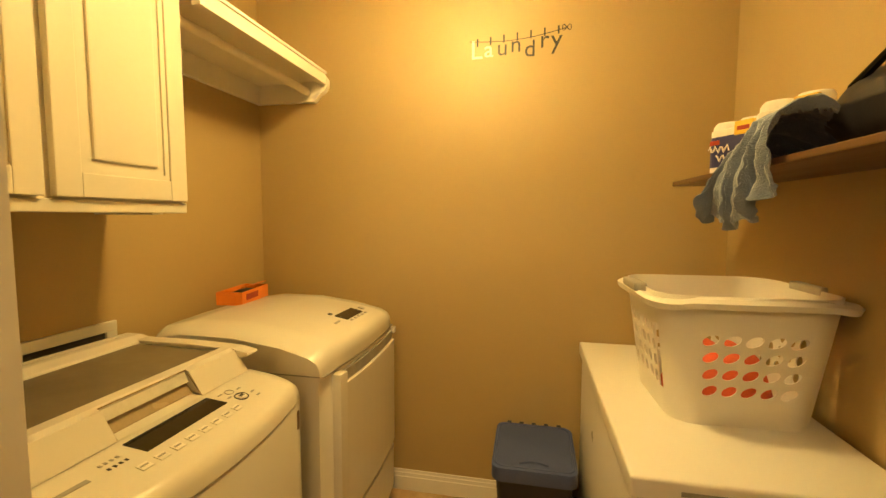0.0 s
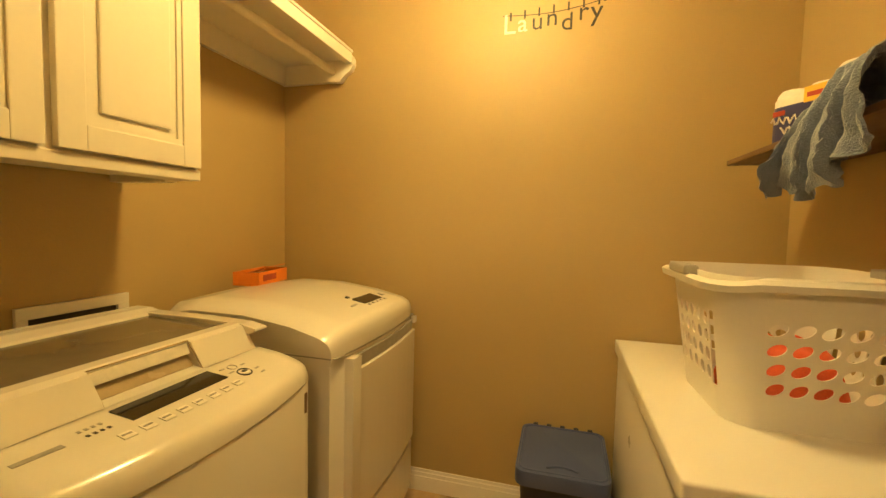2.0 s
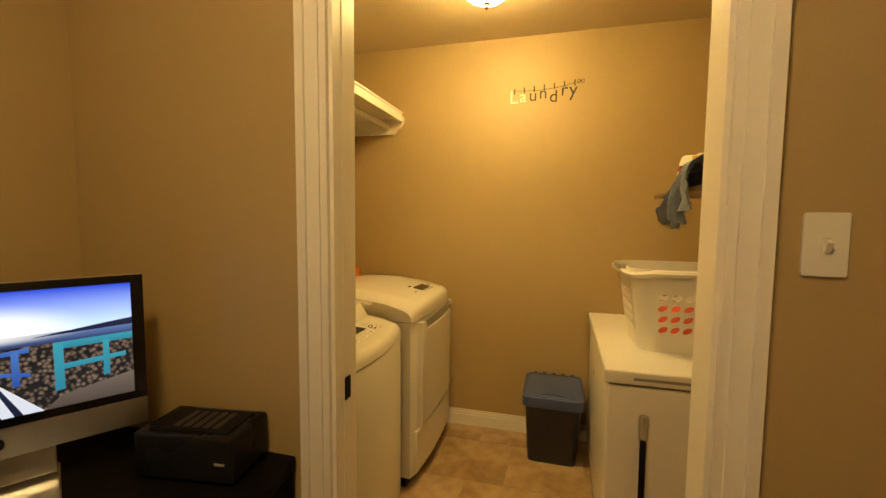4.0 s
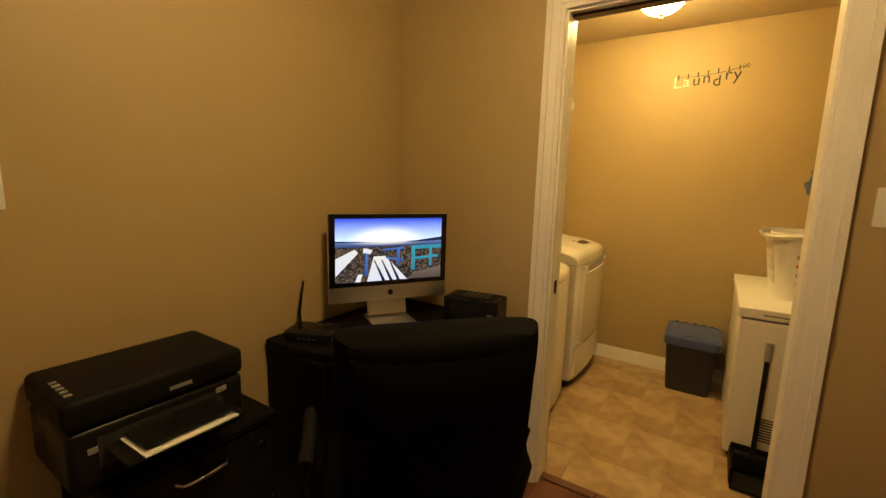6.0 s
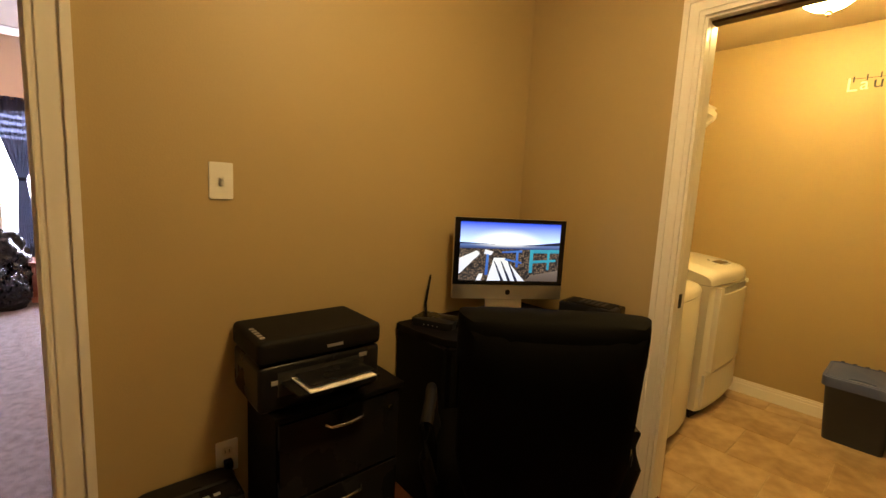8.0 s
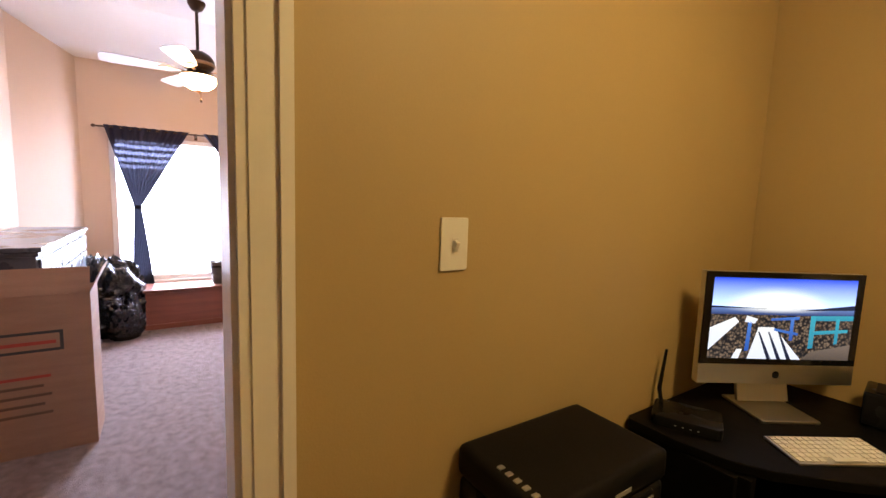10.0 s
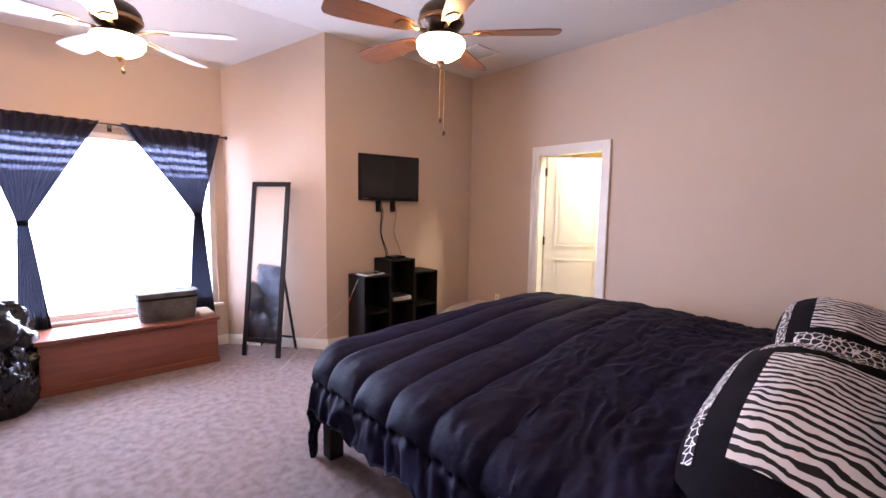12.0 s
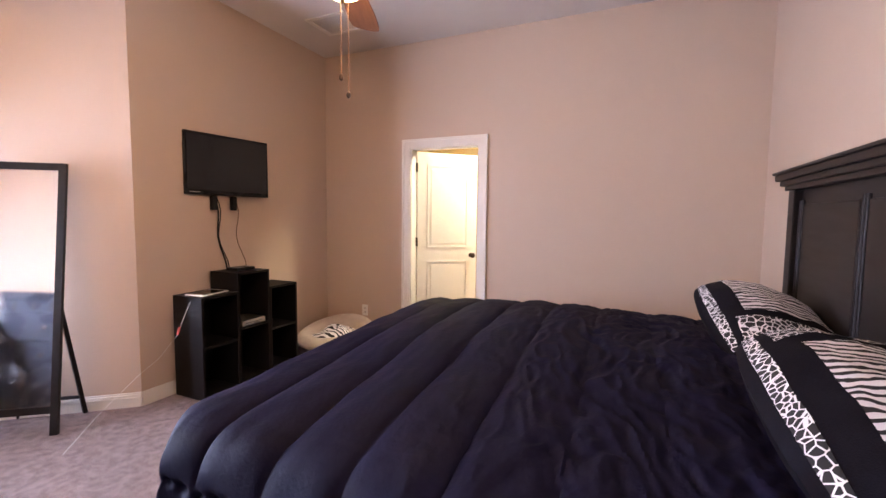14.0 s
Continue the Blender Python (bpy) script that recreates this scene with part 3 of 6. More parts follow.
# ---- laundry room ----
def rounded(x0, x1, y0, y1, r, n=4):
    """A plan outline with rounded corners."""
    out = []
    for cx, cy, a0 in ((x1 - r, y1 - r, 0), (x0 + r, y1 - r, 90), (x0 + r, y0 + r, 180), (x1 - r, y0 + r, 270)):
        out += [(cx + r * math.cos(radians(a0 + 90 * i / n)), cy + r * math.sin(radians(a0 + 90 * i / n))) for i in range(n + 1)]
    return out


def side_prism(outline, y0, y1, bevel=0.0, segments=2):
    """A prism along y over an outline in x and z."""
    bm = prism(outline, 0, 1)
    for v in bm.verts:
        v.co = Vector((v.co.x, y0 + v.co.z * (y1 - y0), v.co.y))
    bmesh.ops.recalc_face_normals(bm, faces=bm.faces)
    return bevelled(bm, bevel, segments)


# washer: a rounded body with bowed front, gently sloping control panel, steep lid front with a grip, glass lid
W0, W1, WF = 0.598, 1.275, 0.035
washer = thing("washing_machine", "white top-loading washing machine with tinted glass lid", "washing machine")
body = bmesh.new()
prof = [(-0.60, 0.06), (-0.60, 0.925), (-0.585, 0.938), (-0.50, 0.938), (-0.14, 0.892), (-0.112, 0.893), (-0.05, 0.884), (WF - 0.03, 0.868), (WF - 0.012, 0.856), (WF - 0.003, 0.838), (WF, 0.818), (WF - 0.004, 0.812), (WF - 0.001, 0.806), (WF, 0.06)]
rows = []
for i in range(25):
    s = i / 24 * 2 - 1
    y = W0 + (W1 - W0) * i / 24
    round_ = 0.016 * max(0.0, (abs(s) - 0.93) / 0.07) ** 2
    row = []
    for x, z in prof:
        k = min(1.0, max(0.0, (x + 0.112) / 0.11))
        row.append(body.verts.new((x + 0.048 * (1 - s * s) * k - (round_ if x > -0.06 else -round_ if x < -0.58 else 0), y, z - (round_ if z > 0.83 else 0))))
    rows.append(row)
for a, b in zip(rows, rows[1:]):
    for j in range(len(prof)):
        k = (j + 1) % len(prof)
        body.faces.new((a[j], a[k], b[k], b[j]))
body.faces.new(rows[0]), body.faces.new(rows[-1])
bmesh.ops.recalc_face_normals(body, faces=body.faces)
part("body", body, ENAMEL, washer, smooth=True)
plinth = prism([(-0.58, W0 + 0.02)] + [(WF - 0.04 + 0.048 * (1 - (i / 6 - 1) ** 2), W0 + 0.02 + (W1 - W0 - 0.04) * i / 12) for i in range(13)] + [(-0.58, W1 - 0.02)], 0, 0.065)
part("plinth", plinth, BLACK_MATTE, washer)


def on_panel(s, y, lift=0.0):
    """A point of the sloping panel: s from its back edge (0) to its front edge (1)."""
    q = (y - W0) / (W1 - W0) * 2 - 1
    x = -0.112 + s * (WF - 0.03 + 0.112)
    k = min(1.0, max(0.0, (x + 0.112) / 0.11))
    z = 0.893 - 0.009 * (x + 0.112) / 0.062 if x < -0.05 else 0.884 - 0.016 * (x + 0.05) / (WF - 0.03 + 0.05)
    return Vector((x + 0.048 * (1 - q * q) * k, y, z + lift))


def panel_piece(y0, y1, s0, s1, h0, h1, bevel=0.0):
    bm = box(0, 1, y0, y1, h0, h1)
    for v in bm.verts:
        v.co = on_panel(s0 + v.co.x * (s1 - s0), v.co.y, v.co.z)
    return bevelled(bm, bevel)


def ring_on_panel(s, y, r, wire):
    c = on_panel(s, y, 0.0012)
    return tube([(c.x + r * math.cos(a), c.y + r * math.sin(a), c.z - 0.19 * r * math.cos(a)) for a in (2 * math.pi * k / 24 for k in range(25))], wire, 5, False)


G0, G1 = 0.825, 1.052
full = [(-0.215, 0.918), (-0.215, 0.953), (-0.200, 0.961), (-0.170, 0.961), (-0.152, 0.955), (-0.114, 0.8955), (-0.13, 0.893)]
dent = [(-0.215, 0.918), (-0.215, 0.953), (-0.200, 0.961), (-0.170, 0.961), (-0.160, 0.957), (-0.172, 0.936), (-0.142, 0.900), (-0.114, 0.8955), (-0.13, 0.893)]
part("lid_front", join(side_prism(full, W0 + 0.015, G0), side_prism(dent, G0, G1), side_prism(full, G1, W1 - 0.045)), ENAMEL, washer, "white lid front with a recessed grip")
part("grip_plate", side_prism([(-0.1605, 0.9535), (-0.150, 0.930), (-0.1525, 0.929), (-0.163, 0.9525)], G0 + 0.004, G1 - 0.004), LABEL_PALE, washer, "pale grip plate")
# recess floor in tan: the shade on the enamel put into the colour
part("grip", side_prism([(-0.168, 0.934), (-0.142, 0.9025), (-0.142, 0.9005), (-0.169, 0.933)], G0 + 0.002, G1 - 0.002), material("grip_shaded_enamel", (0.42, 0.34, 0.22), None, 0.25), washer, "recessed grip, its shade coloured tan")
part("grip_edge", join(tube([(-0.1615, G0, 0.9575), (-0.1615, G1, 0.9575)], 0.0022, 6), tube([(-0.1615, G0, 0.9575), (-0.116, G0, 0.896)], 0.0014, 6), tube([(-0.1615, G1, 0.9575), (-0.116, G1, 0.896)], 0.0014, 6)), CHROME, washer, "thin chrome grip rim")
# lid frame round the glass, its far end reaching out over the panel
for y0, y1, reach in ((W0 + 0.012, W0 + 0.055, -0.20), (W1 - 0.052, W1 - 0.004, -0.108)):
    part("lid_rim", side_prism([(-0.53, 0.932), (reach - 0.03, 0.932), (reach, 0.943), (reach - 0.003, 0.951), (reach - 0.05, 0.960), (-0.30, 0.965), (-0.53, 0.965)], y0, y1, 0.004), ENAMEL, washer)
part("lid_back", side_prism([(-0.595, 0.93), (-0.485, 0.93), (-0.488, 0.962), (-0.53, 0.972), (-0.588, 0.972)], W0 + 0.012, W1 - 0.004, 0.005), ENAMEL, washer)
part("lid_seam", box(-0.556, -0.553, W0 + 0.03, W1 - 0.03, 0.9715, 0.9735), ENAMEL_GREY, washer)
part("lid_glass", side_prism([(-0.490, 0.936), (-0.2145, 0.936), (-0.2145, 0.950), (-0.489, 0.956)], W0 + 0.055, W1 - 0.052), LID_GLASS, washer, "tinted glass lid")
part("display", panel_piece(0.82, 1.045, 0.09, 0.46, 0.0, 0.0025), SCREEN_BLACK, washer, "dark glass display")
for i in range(8):
    part("button", panel_piece(0.775 + 0.036 * i, 0.797 + 0.036 * i, 0.60, 0.72, 0.0, 0.0022, 0.0008), LABEL_PALE, washer)
    part("button_print", panel_piece(0.778 + 0.036 * i, 0.794 + 0.036 * i, 0.64, 0.665, 0.0, 0.0029), LABEL_GREY, washer)
part("start_button", moved(lathe([(0.0005, 0.003), (0.013, 0.003), (0.014, 0.0)], 24), Matrix.Translation(on_panel(0.52, 1.09, 0.0))), LABEL_PALE, washer, "round start button", True)
part("start_ring", ring_on_panel(0.52, 1.09, 0.0165, 0.0016), LABEL_DARK, washer, "dark ring of the start button")
part("start_mark", panel_piece(1.083, 1.097, 0.49, 0.55, 0.003, 0.0042), LABEL_DARK, washer)
part("power_ring", ring_on_panel(0.26, 1.095, 0.011, 0.001), LABEL_GREY, washer)
for y, s in ((1.065, 0.18), (1.065, 0.36), (1.118, 0.28), (1.122, 0.54), (1.118, 0.68)):
    part("print_bar", panel_piece(y, y + 0.014, s, s + 0.035, 0, 0.0008), LABEL_GREY, washer)
for i in range(4):
    for j in range(2):
        part("print_bar", panel_piece(0.752 + 0.011 * i, 0.757 + 0.011 * i, 0.22 + 0.14 * j, 0.27 + 0.14 * j, 0, 0.0008), LABEL_DARK if j else LABEL_GREY, washer)
part("print_bar", panel_piece(0.655, 0.72, 0.34, 0.42, 0, 0.0008), LABEL_GREY, washer)
part("rating_label", box(WF + 0.0075, WF + 0.0135, 1.205, 1.232, 0.735, 0.79), SHELF_BROWN, washer, "small brown rating sticker")

# dryer: domed top, bowed door, display
D0, D1, DF = 1.335, 2.015, 0.072
dryer = thing("tumble_dryer", "white front-loading tumble dryer with domed top", "dryer")
body = bmesh.new()
prof = [(-0.58, 0.06), (-0.58, 0.955), (-0.555, 0.973), (-0.45, 0.99), (-0.25, 0.99), (-0.08, 0.968), (DF - 0.04, 0.942), (DF - 0.012, 0.926), (DF - 0.002, 0.908), (DF, 0.885), (DF, 0.853)]
low = [(DF - 0.006, 0.849), (DF - 0.004, 0.845), (DF - 0.004, 0.06)]
rows = []
for i in range(13):
    s = i / 12 * 2 - 1
    y = D0 + (D1 - D0) * i / 12
    bow, edge = 0.022 * (1 - s * s), 0.012 if abs(s) > 0.99 else 0.0
    rows.append([body.verts.new((x + (bow if x > -0.06 else 0) - (edge if x > 0 else -edge if x < -0.5 else 0), y, z - (2 * edge if z > 0.5 else 0) - (0.012 * s * s if z > 0.9 else 0))) for x, z in prof + low])
for a, b in zip(rows, rows[1:]):
    for j in range(len(prof + low)):
        k = (j + 1) % len(prof + low)
        body.faces.new((a[j], a[k], b[k], b[j]))
body.faces.new(rows[0]), body.faces.new(rows[-1])
bmesh.ops.recalc_face_normals(body, faces=body.faces)
part("body", body, ENAMEL, dryer, smooth=True)
part("plinth", prism([(-0.58, D0 + 0.02)] + [(DF - 0.045 + 0.022 * (1 - (i / 6 - 1) ** 2), D0 + 0.02 + (D1 - D0 - 0.04) * i / 12) for i in range(13)] + [(-0.58, D1 - 0.02)], 0, 0.065), BLACK_MATTE, dryer)


def bowed_plate(y0, y1, z0, z1, x, bow, c0, c1, thick):
    """An upright plate that follows the bowed front."""
    f = lambda y: x + bow * (1 - ((y - c0) / (c1 - c0) * 2 - 1) ** 2)
    return prism([(f(y0 + (y1 - y0) * i / 10) + thick, y0 + (y1 - y0) * i / 10) for i in range(11)] + [(f(y1 - (y1 - y0) * i / 10) - 0.01, y1 - (y1 - y0) * i / 10) for i in range(11)], z0, z1, 0.004)


part("door", bowed_plate(D0 + 0.06, D1 - 0.03, 0.31, 0.79, DF, 0.022, D0, D1, 0.014), ENAMEL, dryer, "bowed white door panel")
part("door_lip", bowed_plate(D0 + 0.055, D0 + 0.10, 0.31, 0.838, DF, 0.022, D0, D1, 0.026), ENAMEL, dryer, "raised rounded edge of the door", True)
part("door_handle", bowed_plate(D0 + 0.10, D1 - 0.035, 0.79, 0.833, DF, 0.022, D0, D1, 0.004), LABEL_GREY, dryer, "grey recessed handle strip")
part("side_seam", box(-0.57, DF - 0.012, D0 - 0.0012, D0 + 0.004, 0.846, 0.850), LABEL_GREY, dryer)
part("front_seam", bowed_plate(D0 + 0.002, D1 - 0.002, 0.8475, 0.8505, DF, 0.022, D0, D1, 0.0012), LABEL_GREY, dryer)
part("lower_panel", bowed_plate(D0 + 0.03, D1 - 0.03, 0.085, 0.29, DF, 0.022, D0, D1, 0.009), ENAMEL, dryer)
part("handle_tip", box(DF + 0.0, DF + 0.02, D1 - 0.035, D1 - 0.008, 0.815, 0.845, 0.006), ENAMEL, dryer)


def dryer_top(x, y, lift):
    s = (y - D0) / (D1 - D0) * 2 - 1
    z = 0.968 + (x + 0.08) / (DF - 0.04 + 0.08) * (0.942 - 0.968)
    return z - 0.012 * s * s + lift


def top_piece(x0, x1, y0, y1, h):
    bm = box(x0, x1, y0, y1, 0, h)
    for v in bm.verts:
        v.co.z = dryer_top(v.co.x, v.co.y, v.co.z)
    return bm


part("display", top_piece(-0.045, 0.008, 1.66, 1.81, 0.006), SCREEN_BLACK, dryer, "dark glass display")
for i in range(5):
    part("button", top_piece(0.016, 0.026, 1.665 + 0.034 * i, 1.68 + 0.034 * i, 0.007), LABEL_GREY, dryer)
part("start_button", top_piece(-0.03, -0.008, 1.85, 1.872, 0.007), LABEL_GREY, dryer)
part("print_bar", top_piece(-0.012, -0.004, 1.585, 1.625, 0.005), LABEL_GREY, dryer)
part("print_bar", top_piece(-0.075, -0.062, 1.66, 1.675, 0.005), LABEL_DARK, dryer)

# opened orange box of dryer sheets
sheets_box = thing("dryer_sheet_box", "open orange cardboard box of dryer sheets on the dryer", "box", pose(-0.525, 1.765, 0.981, 0, 0, 9) @ Matrix.Diagonal((1.0, 0.92, 1.0, 1)))
part("carton", join(box(-0.055, 0.055, -0.125, 0.125, 0.004, 0.008), box(-0.055, -0.051, -0.125, 0.125, 0.008, 0.058), box(0.051, 0.055, -0.125, 0.125, 0.008, 0.058), box(-0.051, 0.051, -0.125, -0.121, 0.008, 0.058), box(-0.051, 0.051, 0.121, 0.125, 0.008, 0.058)), ORANGE, sheets_box)
part("flap", moved(box(-0.052, 0.0, -0.12, 0.04, 0.0, 0.003), pose(0, 0, 0.058, 0, -24, 0)), ORANGE, sheets_box, "torn orange flap")
part("flap", moved(box(0.0, 0.05, -0.02, 0.12, 0.0, 0.003), pose(0, 0, 0.06, 0, -14, 0)), ORANGE, sheets_box)
# dark block that fills the opened carton
part("box_filling", box(-0.048, 0.048, -0.118, 0.118, 0.009, 0.04, 0.004), LABEL_DARK, sheets_box, "dark filling of the open box")
part("print_bar", box(0.0552, 0.0562, -0.09, 0.02, 0.02, 0.045), LABEL_RED, sheets_box)

# recessed washer valve box in the wall
valve = thing("wall_box_1", "white plastic washer valve box set in the wall", "valve box")
valve["kind"] = "structure"
part("wall_box_frame", join(box(LX0, LX0 + 0.012, 0.985, 1.28, 0.975, 1.008, 0.002), box(LX0, LX0 + 0.012, 0.985, 1.28, 0.84, 0.87, 0.002), box(LX0, LX0 + 0.012, 0.985, 1.012, 0.87, 0.975, 0.002), box(LX0, LX0 + 0.012, 1.245, 1.28, 0.87, 0.975, 0.002)), PLASTIC_WHITE, valve)
# dark sheet flush with the wall stands for the shaded hollow
part("wall_box_shade", box(LX0 + 0.0005, LX0 + 0.003, 1.012, 1.245, 0.87, 0.975), LABEL_DARK, valve)

# wall cabinet
cab = thing("wall_cabinet", "cream painted wall cabinet with raised-panel doors", "cabinet")
CF, CZ0, CZ1, CY1 = -0.33, 1.36, 2.38, 1.275
part("body", box(LX0 + 0.001, CF - 0.021, LY1 + 0.002, CY1, CZ0 + 0.016, CZ1, 0.002), CAB_WHITE, cab)
part("bottom_rail", box(CF - 0.10, CF - 0.012, LY1 + 0.002, CY1, CZ0, CZ0 + 0.03, 0.003), CAB_WHITE, cab)
part("bottom_rail", box(LX0 + 0.001, CF - 0.10, CY1 - 0.04, CY1, CZ0 - 0.005, CZ0 + 0.016, 0.002), CAB_WHITE, cab)


def panel_door(y0, y1):
    z0, z1, w = CZ0 + 0.035, CZ1 - 0.02, 0.058
    d = part("door", join(box(CF - 0.02, CF, y0, y0 + w, z0, z1, 0.003), box(CF - 0.02, CF, y1 - w, y1, z0, z1, 0.003), box(CF - 0.02, CF, y0 + w, y1 - w, z0, z0 + w, 0.003), box(CF - 0.02, CF, y0 + w, y1 - w, z1 - w, z1, 0.003)), CAB_WHITE, cab)
    part("moulding", join(box(CF - 0.017, CF - 0.006, y0 + w, y0 + w + 0.014, z0 + w, z1 - w), box(CF - 0.017, CF - 0.006, y1 - w - 0.014, y1 - w, z0 + w, z1 - w), box(CF - 0.017, CF - 0.006, y0 + w + 0.014, y1 - w - 0.014, z0 + w, z0 + w + 0.014), box(CF - 0.017, CF - 0.006, y0 + w + 0.014, y1 - w - 0.014, z1 - w - 0.014, z1 - w)), CAB_WHITE, d)
    part("panel", join(box(CF - 0.019, CF - 0.012, y0 + w + 0.014, y1 - w - 0.014, z0 + w + 0.014, z1 - w - 0.014), box(CF - 0.018, CF - 0.004, y0 + w + 0.034, y1 - w - 0.034, z0 + w + 0.034, z1 - w - 0.034, 0.005)), CAB_WHITE, d)


panel_door(LY1 + 0.02, 0.878)
panel_door(0.9, CY1 - 0.008)

# hanging shelf with rod beyond the cabinet
rail = thing("hanging_shelf", "white painted shelf with a round hanging rod", "shelf")
part("shelf", box(LX0 + 0.001, -0.285, CY1 + 0.002, LBACK - 0.001, 1.992, 2.012, 0.002), TRIM, rail)
part("front_edge", join(box(-0.30, -0.268, CY1 + 0.002, LBACK - 0.03, 1.975, 2.022, 0.003), box(-0.285, -0.262, CY1 + 0.002, LBACK - 0.03, 2.022, 2.034, 0.003)), TRIM, rail)
part("rod", tube([(-0.365, CY1 + 0.002, 1.945), (-0.365, LBACK - 0.02, 1.945)], 0.017, 16), TRIM, rail, smooth=True)
part("cleat", join(box(LX0 + 0.001, -0.40, LBACK - 0.02, LBACK - 0.001, 1.90, 1.99, 0.002)), TRIM, rail)
part("cleat", box(LX0 + 0.001, LX0 + 0.02, CY1 + 0.002, LBACK - 0.021, 1.90, 1.991, 0.002), TRIM, rail)
corbel = side_prism([(-0.40, 1.90), (-0.33, 1.895), (-0.305, 1.925), (-0.275, 1.945), (-0.262, 1.97), (-0.262, 2.0), (-0.285, 2.03), (-0.40, 2.0)], LBACK - 0.032, LBACK - 0.001, 0.003)
part("end_bracket", corbel, TRIM, rail, "white scrolled end bracket")

# wall lettering hung on a line
sign = thing("wall_lettering", "black vinyl word hung on a painted clothes line", "lettering", pose(-0.008, 0, -0.014))
LETTERS = (("L", 0.425, 2.066, 0.115), ("a", 0.487, 2.072, 0.10), ("u", 0.543, 2.075, 0.10), ("n", 0.602, 2.085, 0.10), ("d", 0.662, 2.062, 0.10), ("r", 0.727, 2.095, 0.105), ("y", 0.775, 2.092, 0.11))
dg = None
for i, (c, x, z, size) in enumerate(LETTERS):
    cu = bpy.data.curves.new("letter", "FONT")
    cu.body, cu.size, cu.extrude = c, size, 0.0008
    tmp = new("tmp", cu)
    dg = bpy.context.evaluated_depsgraph_get()
    me = bpy.data.meshes.new_from_object(tmp.evaluated_get(dg))
    bpy.data.objects.remove(tmp)
    me.name = "letter"
    me.materials.clear()
    # first two letters pale: the vinyl's reflection put into their colour
    me.materials.append(LABEL_PALE if i < 2 else LABEL_DARK)
    ob = new("letter", me)
    ob.parent = sign
    ob.matrix_basis = pose(x, LBACK - 0.0015, z, 90, 0, 0)
line = [(0.425 + 0.42 * i / 20, LBACK - 0.0015, 2.142 - 0.02 * math.sin(math.pi * i / 20) + 0.03 * i / 20) for i in range(21)]
part("line", tube(line, 0.0016, 5), LABEL_DARK, sign)
for i in range(7):
    x = 0.455 + 0.058 * i
    part("peg", box(x, x + 0.007, LBACK - 0.0028, LBACK - 0.0006, 2.118 + 0.005 * i, 2.152 + 0.005 * i), LABEL_DARK, sign)
part("bow", join(tube([(0.84 + 0.018 * math.cos(a), LBACK - 0.0015, 2.172 + 0.012 * math.sin(2 * a)) for a in (2 * math.pi * k / 20 for k in range(21))], 0.0018, 5)), LABEL_DARK, sign)

# chest freezer
F0, F1, FX, FZ = 1.076, 2.07, 0.917, 0.803
freezer = thing("chest_freezer", "white textured chest freezer against the wall", "freezer")
part("cabinet", box(FX + 0.012, LX1 - 0.02, F0 + 0.015, F1 - 0.01, 0.035, FZ - 0.062, 0.012, 3), FREEZER, freezer, smooth=True)
part("gasket", box(FX + 0.02, LX1 - 0.025, F0 + 0.022, F1 - 0.015, FZ - 0.062, FZ - 0.05), LABEL_GREY, freezer)
part("lid", box(FX, LX1 - 0.018, F0, F1, FZ - 0.05, FZ, 0.008, 3), FREEZER, freezer, smooth=True)
part("lid_groove", box(FX + 0.10, LX1 - 0.12, F0 - 0.0015, F0 + 0.004, FZ - 0.032, FZ - 0.022), LABEL_GREY, freezer)
for x in (FX + 0.06, LX1 - 0.08):
    for y in (F0 + 0.06, F1 - 0.08):
        part("foot", moved(lathe([(0.024, 0), (0.026, 0.02), (0.018, 0.036)], 16), Matrix.Translation((x, y, 0))), BLACK_MATTE, freezer)
for gx in (1.06, 1.21):
    for i in range(9):
        part("vent_slat", box(gx, gx + 0.11, F0 + 0.011, F0 + 0.0165, 0.14 + 0.014 * i, 0.146 + 0.014 * i), LABEL_DARK, freezer)

# laundry basket with punched sides
basket = thing("laundry_basket", "white plastic laundry basket with punched oval holes", "laundry basket", pose(1.25, 1.535, FZ, 0, 0, 92))


BW0, BL0, BW1, BL1, BH, HZ0, HZ1 = 0.178, 0.178, 0.214, 0.226, 0.350, 0.075, 0.258


def basket_ring(z, inset=0.0, n=16):
    k = z / BH
    w, l = BW0 + (BW1 - BW0) * k - inset, BL0 + (BL1 - BL0) * k - inset
    return [(a, b) for a, b in rounded(-w, w, -l, l, 0.07 + 0.02 * k, 6)]


def skin(z0, z1, inset, steps=2):
    bm, rings = bmesh.new(), []
    for i in range(steps + 1):
        z = z0 + (z1 - z0) * i / steps
        rings.append([bm.verts.new((x, y, z)) for x, y in basket_ring(z, inset)])
    for a, b in zip(rings, rings[1:]):
        for j in range(len(a)):
            k = (j + 1) % len(a)
            bm.faces.new((a[j], a[k], b[k], b[j]))
    bmesh.ops.recalc_face_normals(bm, faces=bm.faces)
    return bm


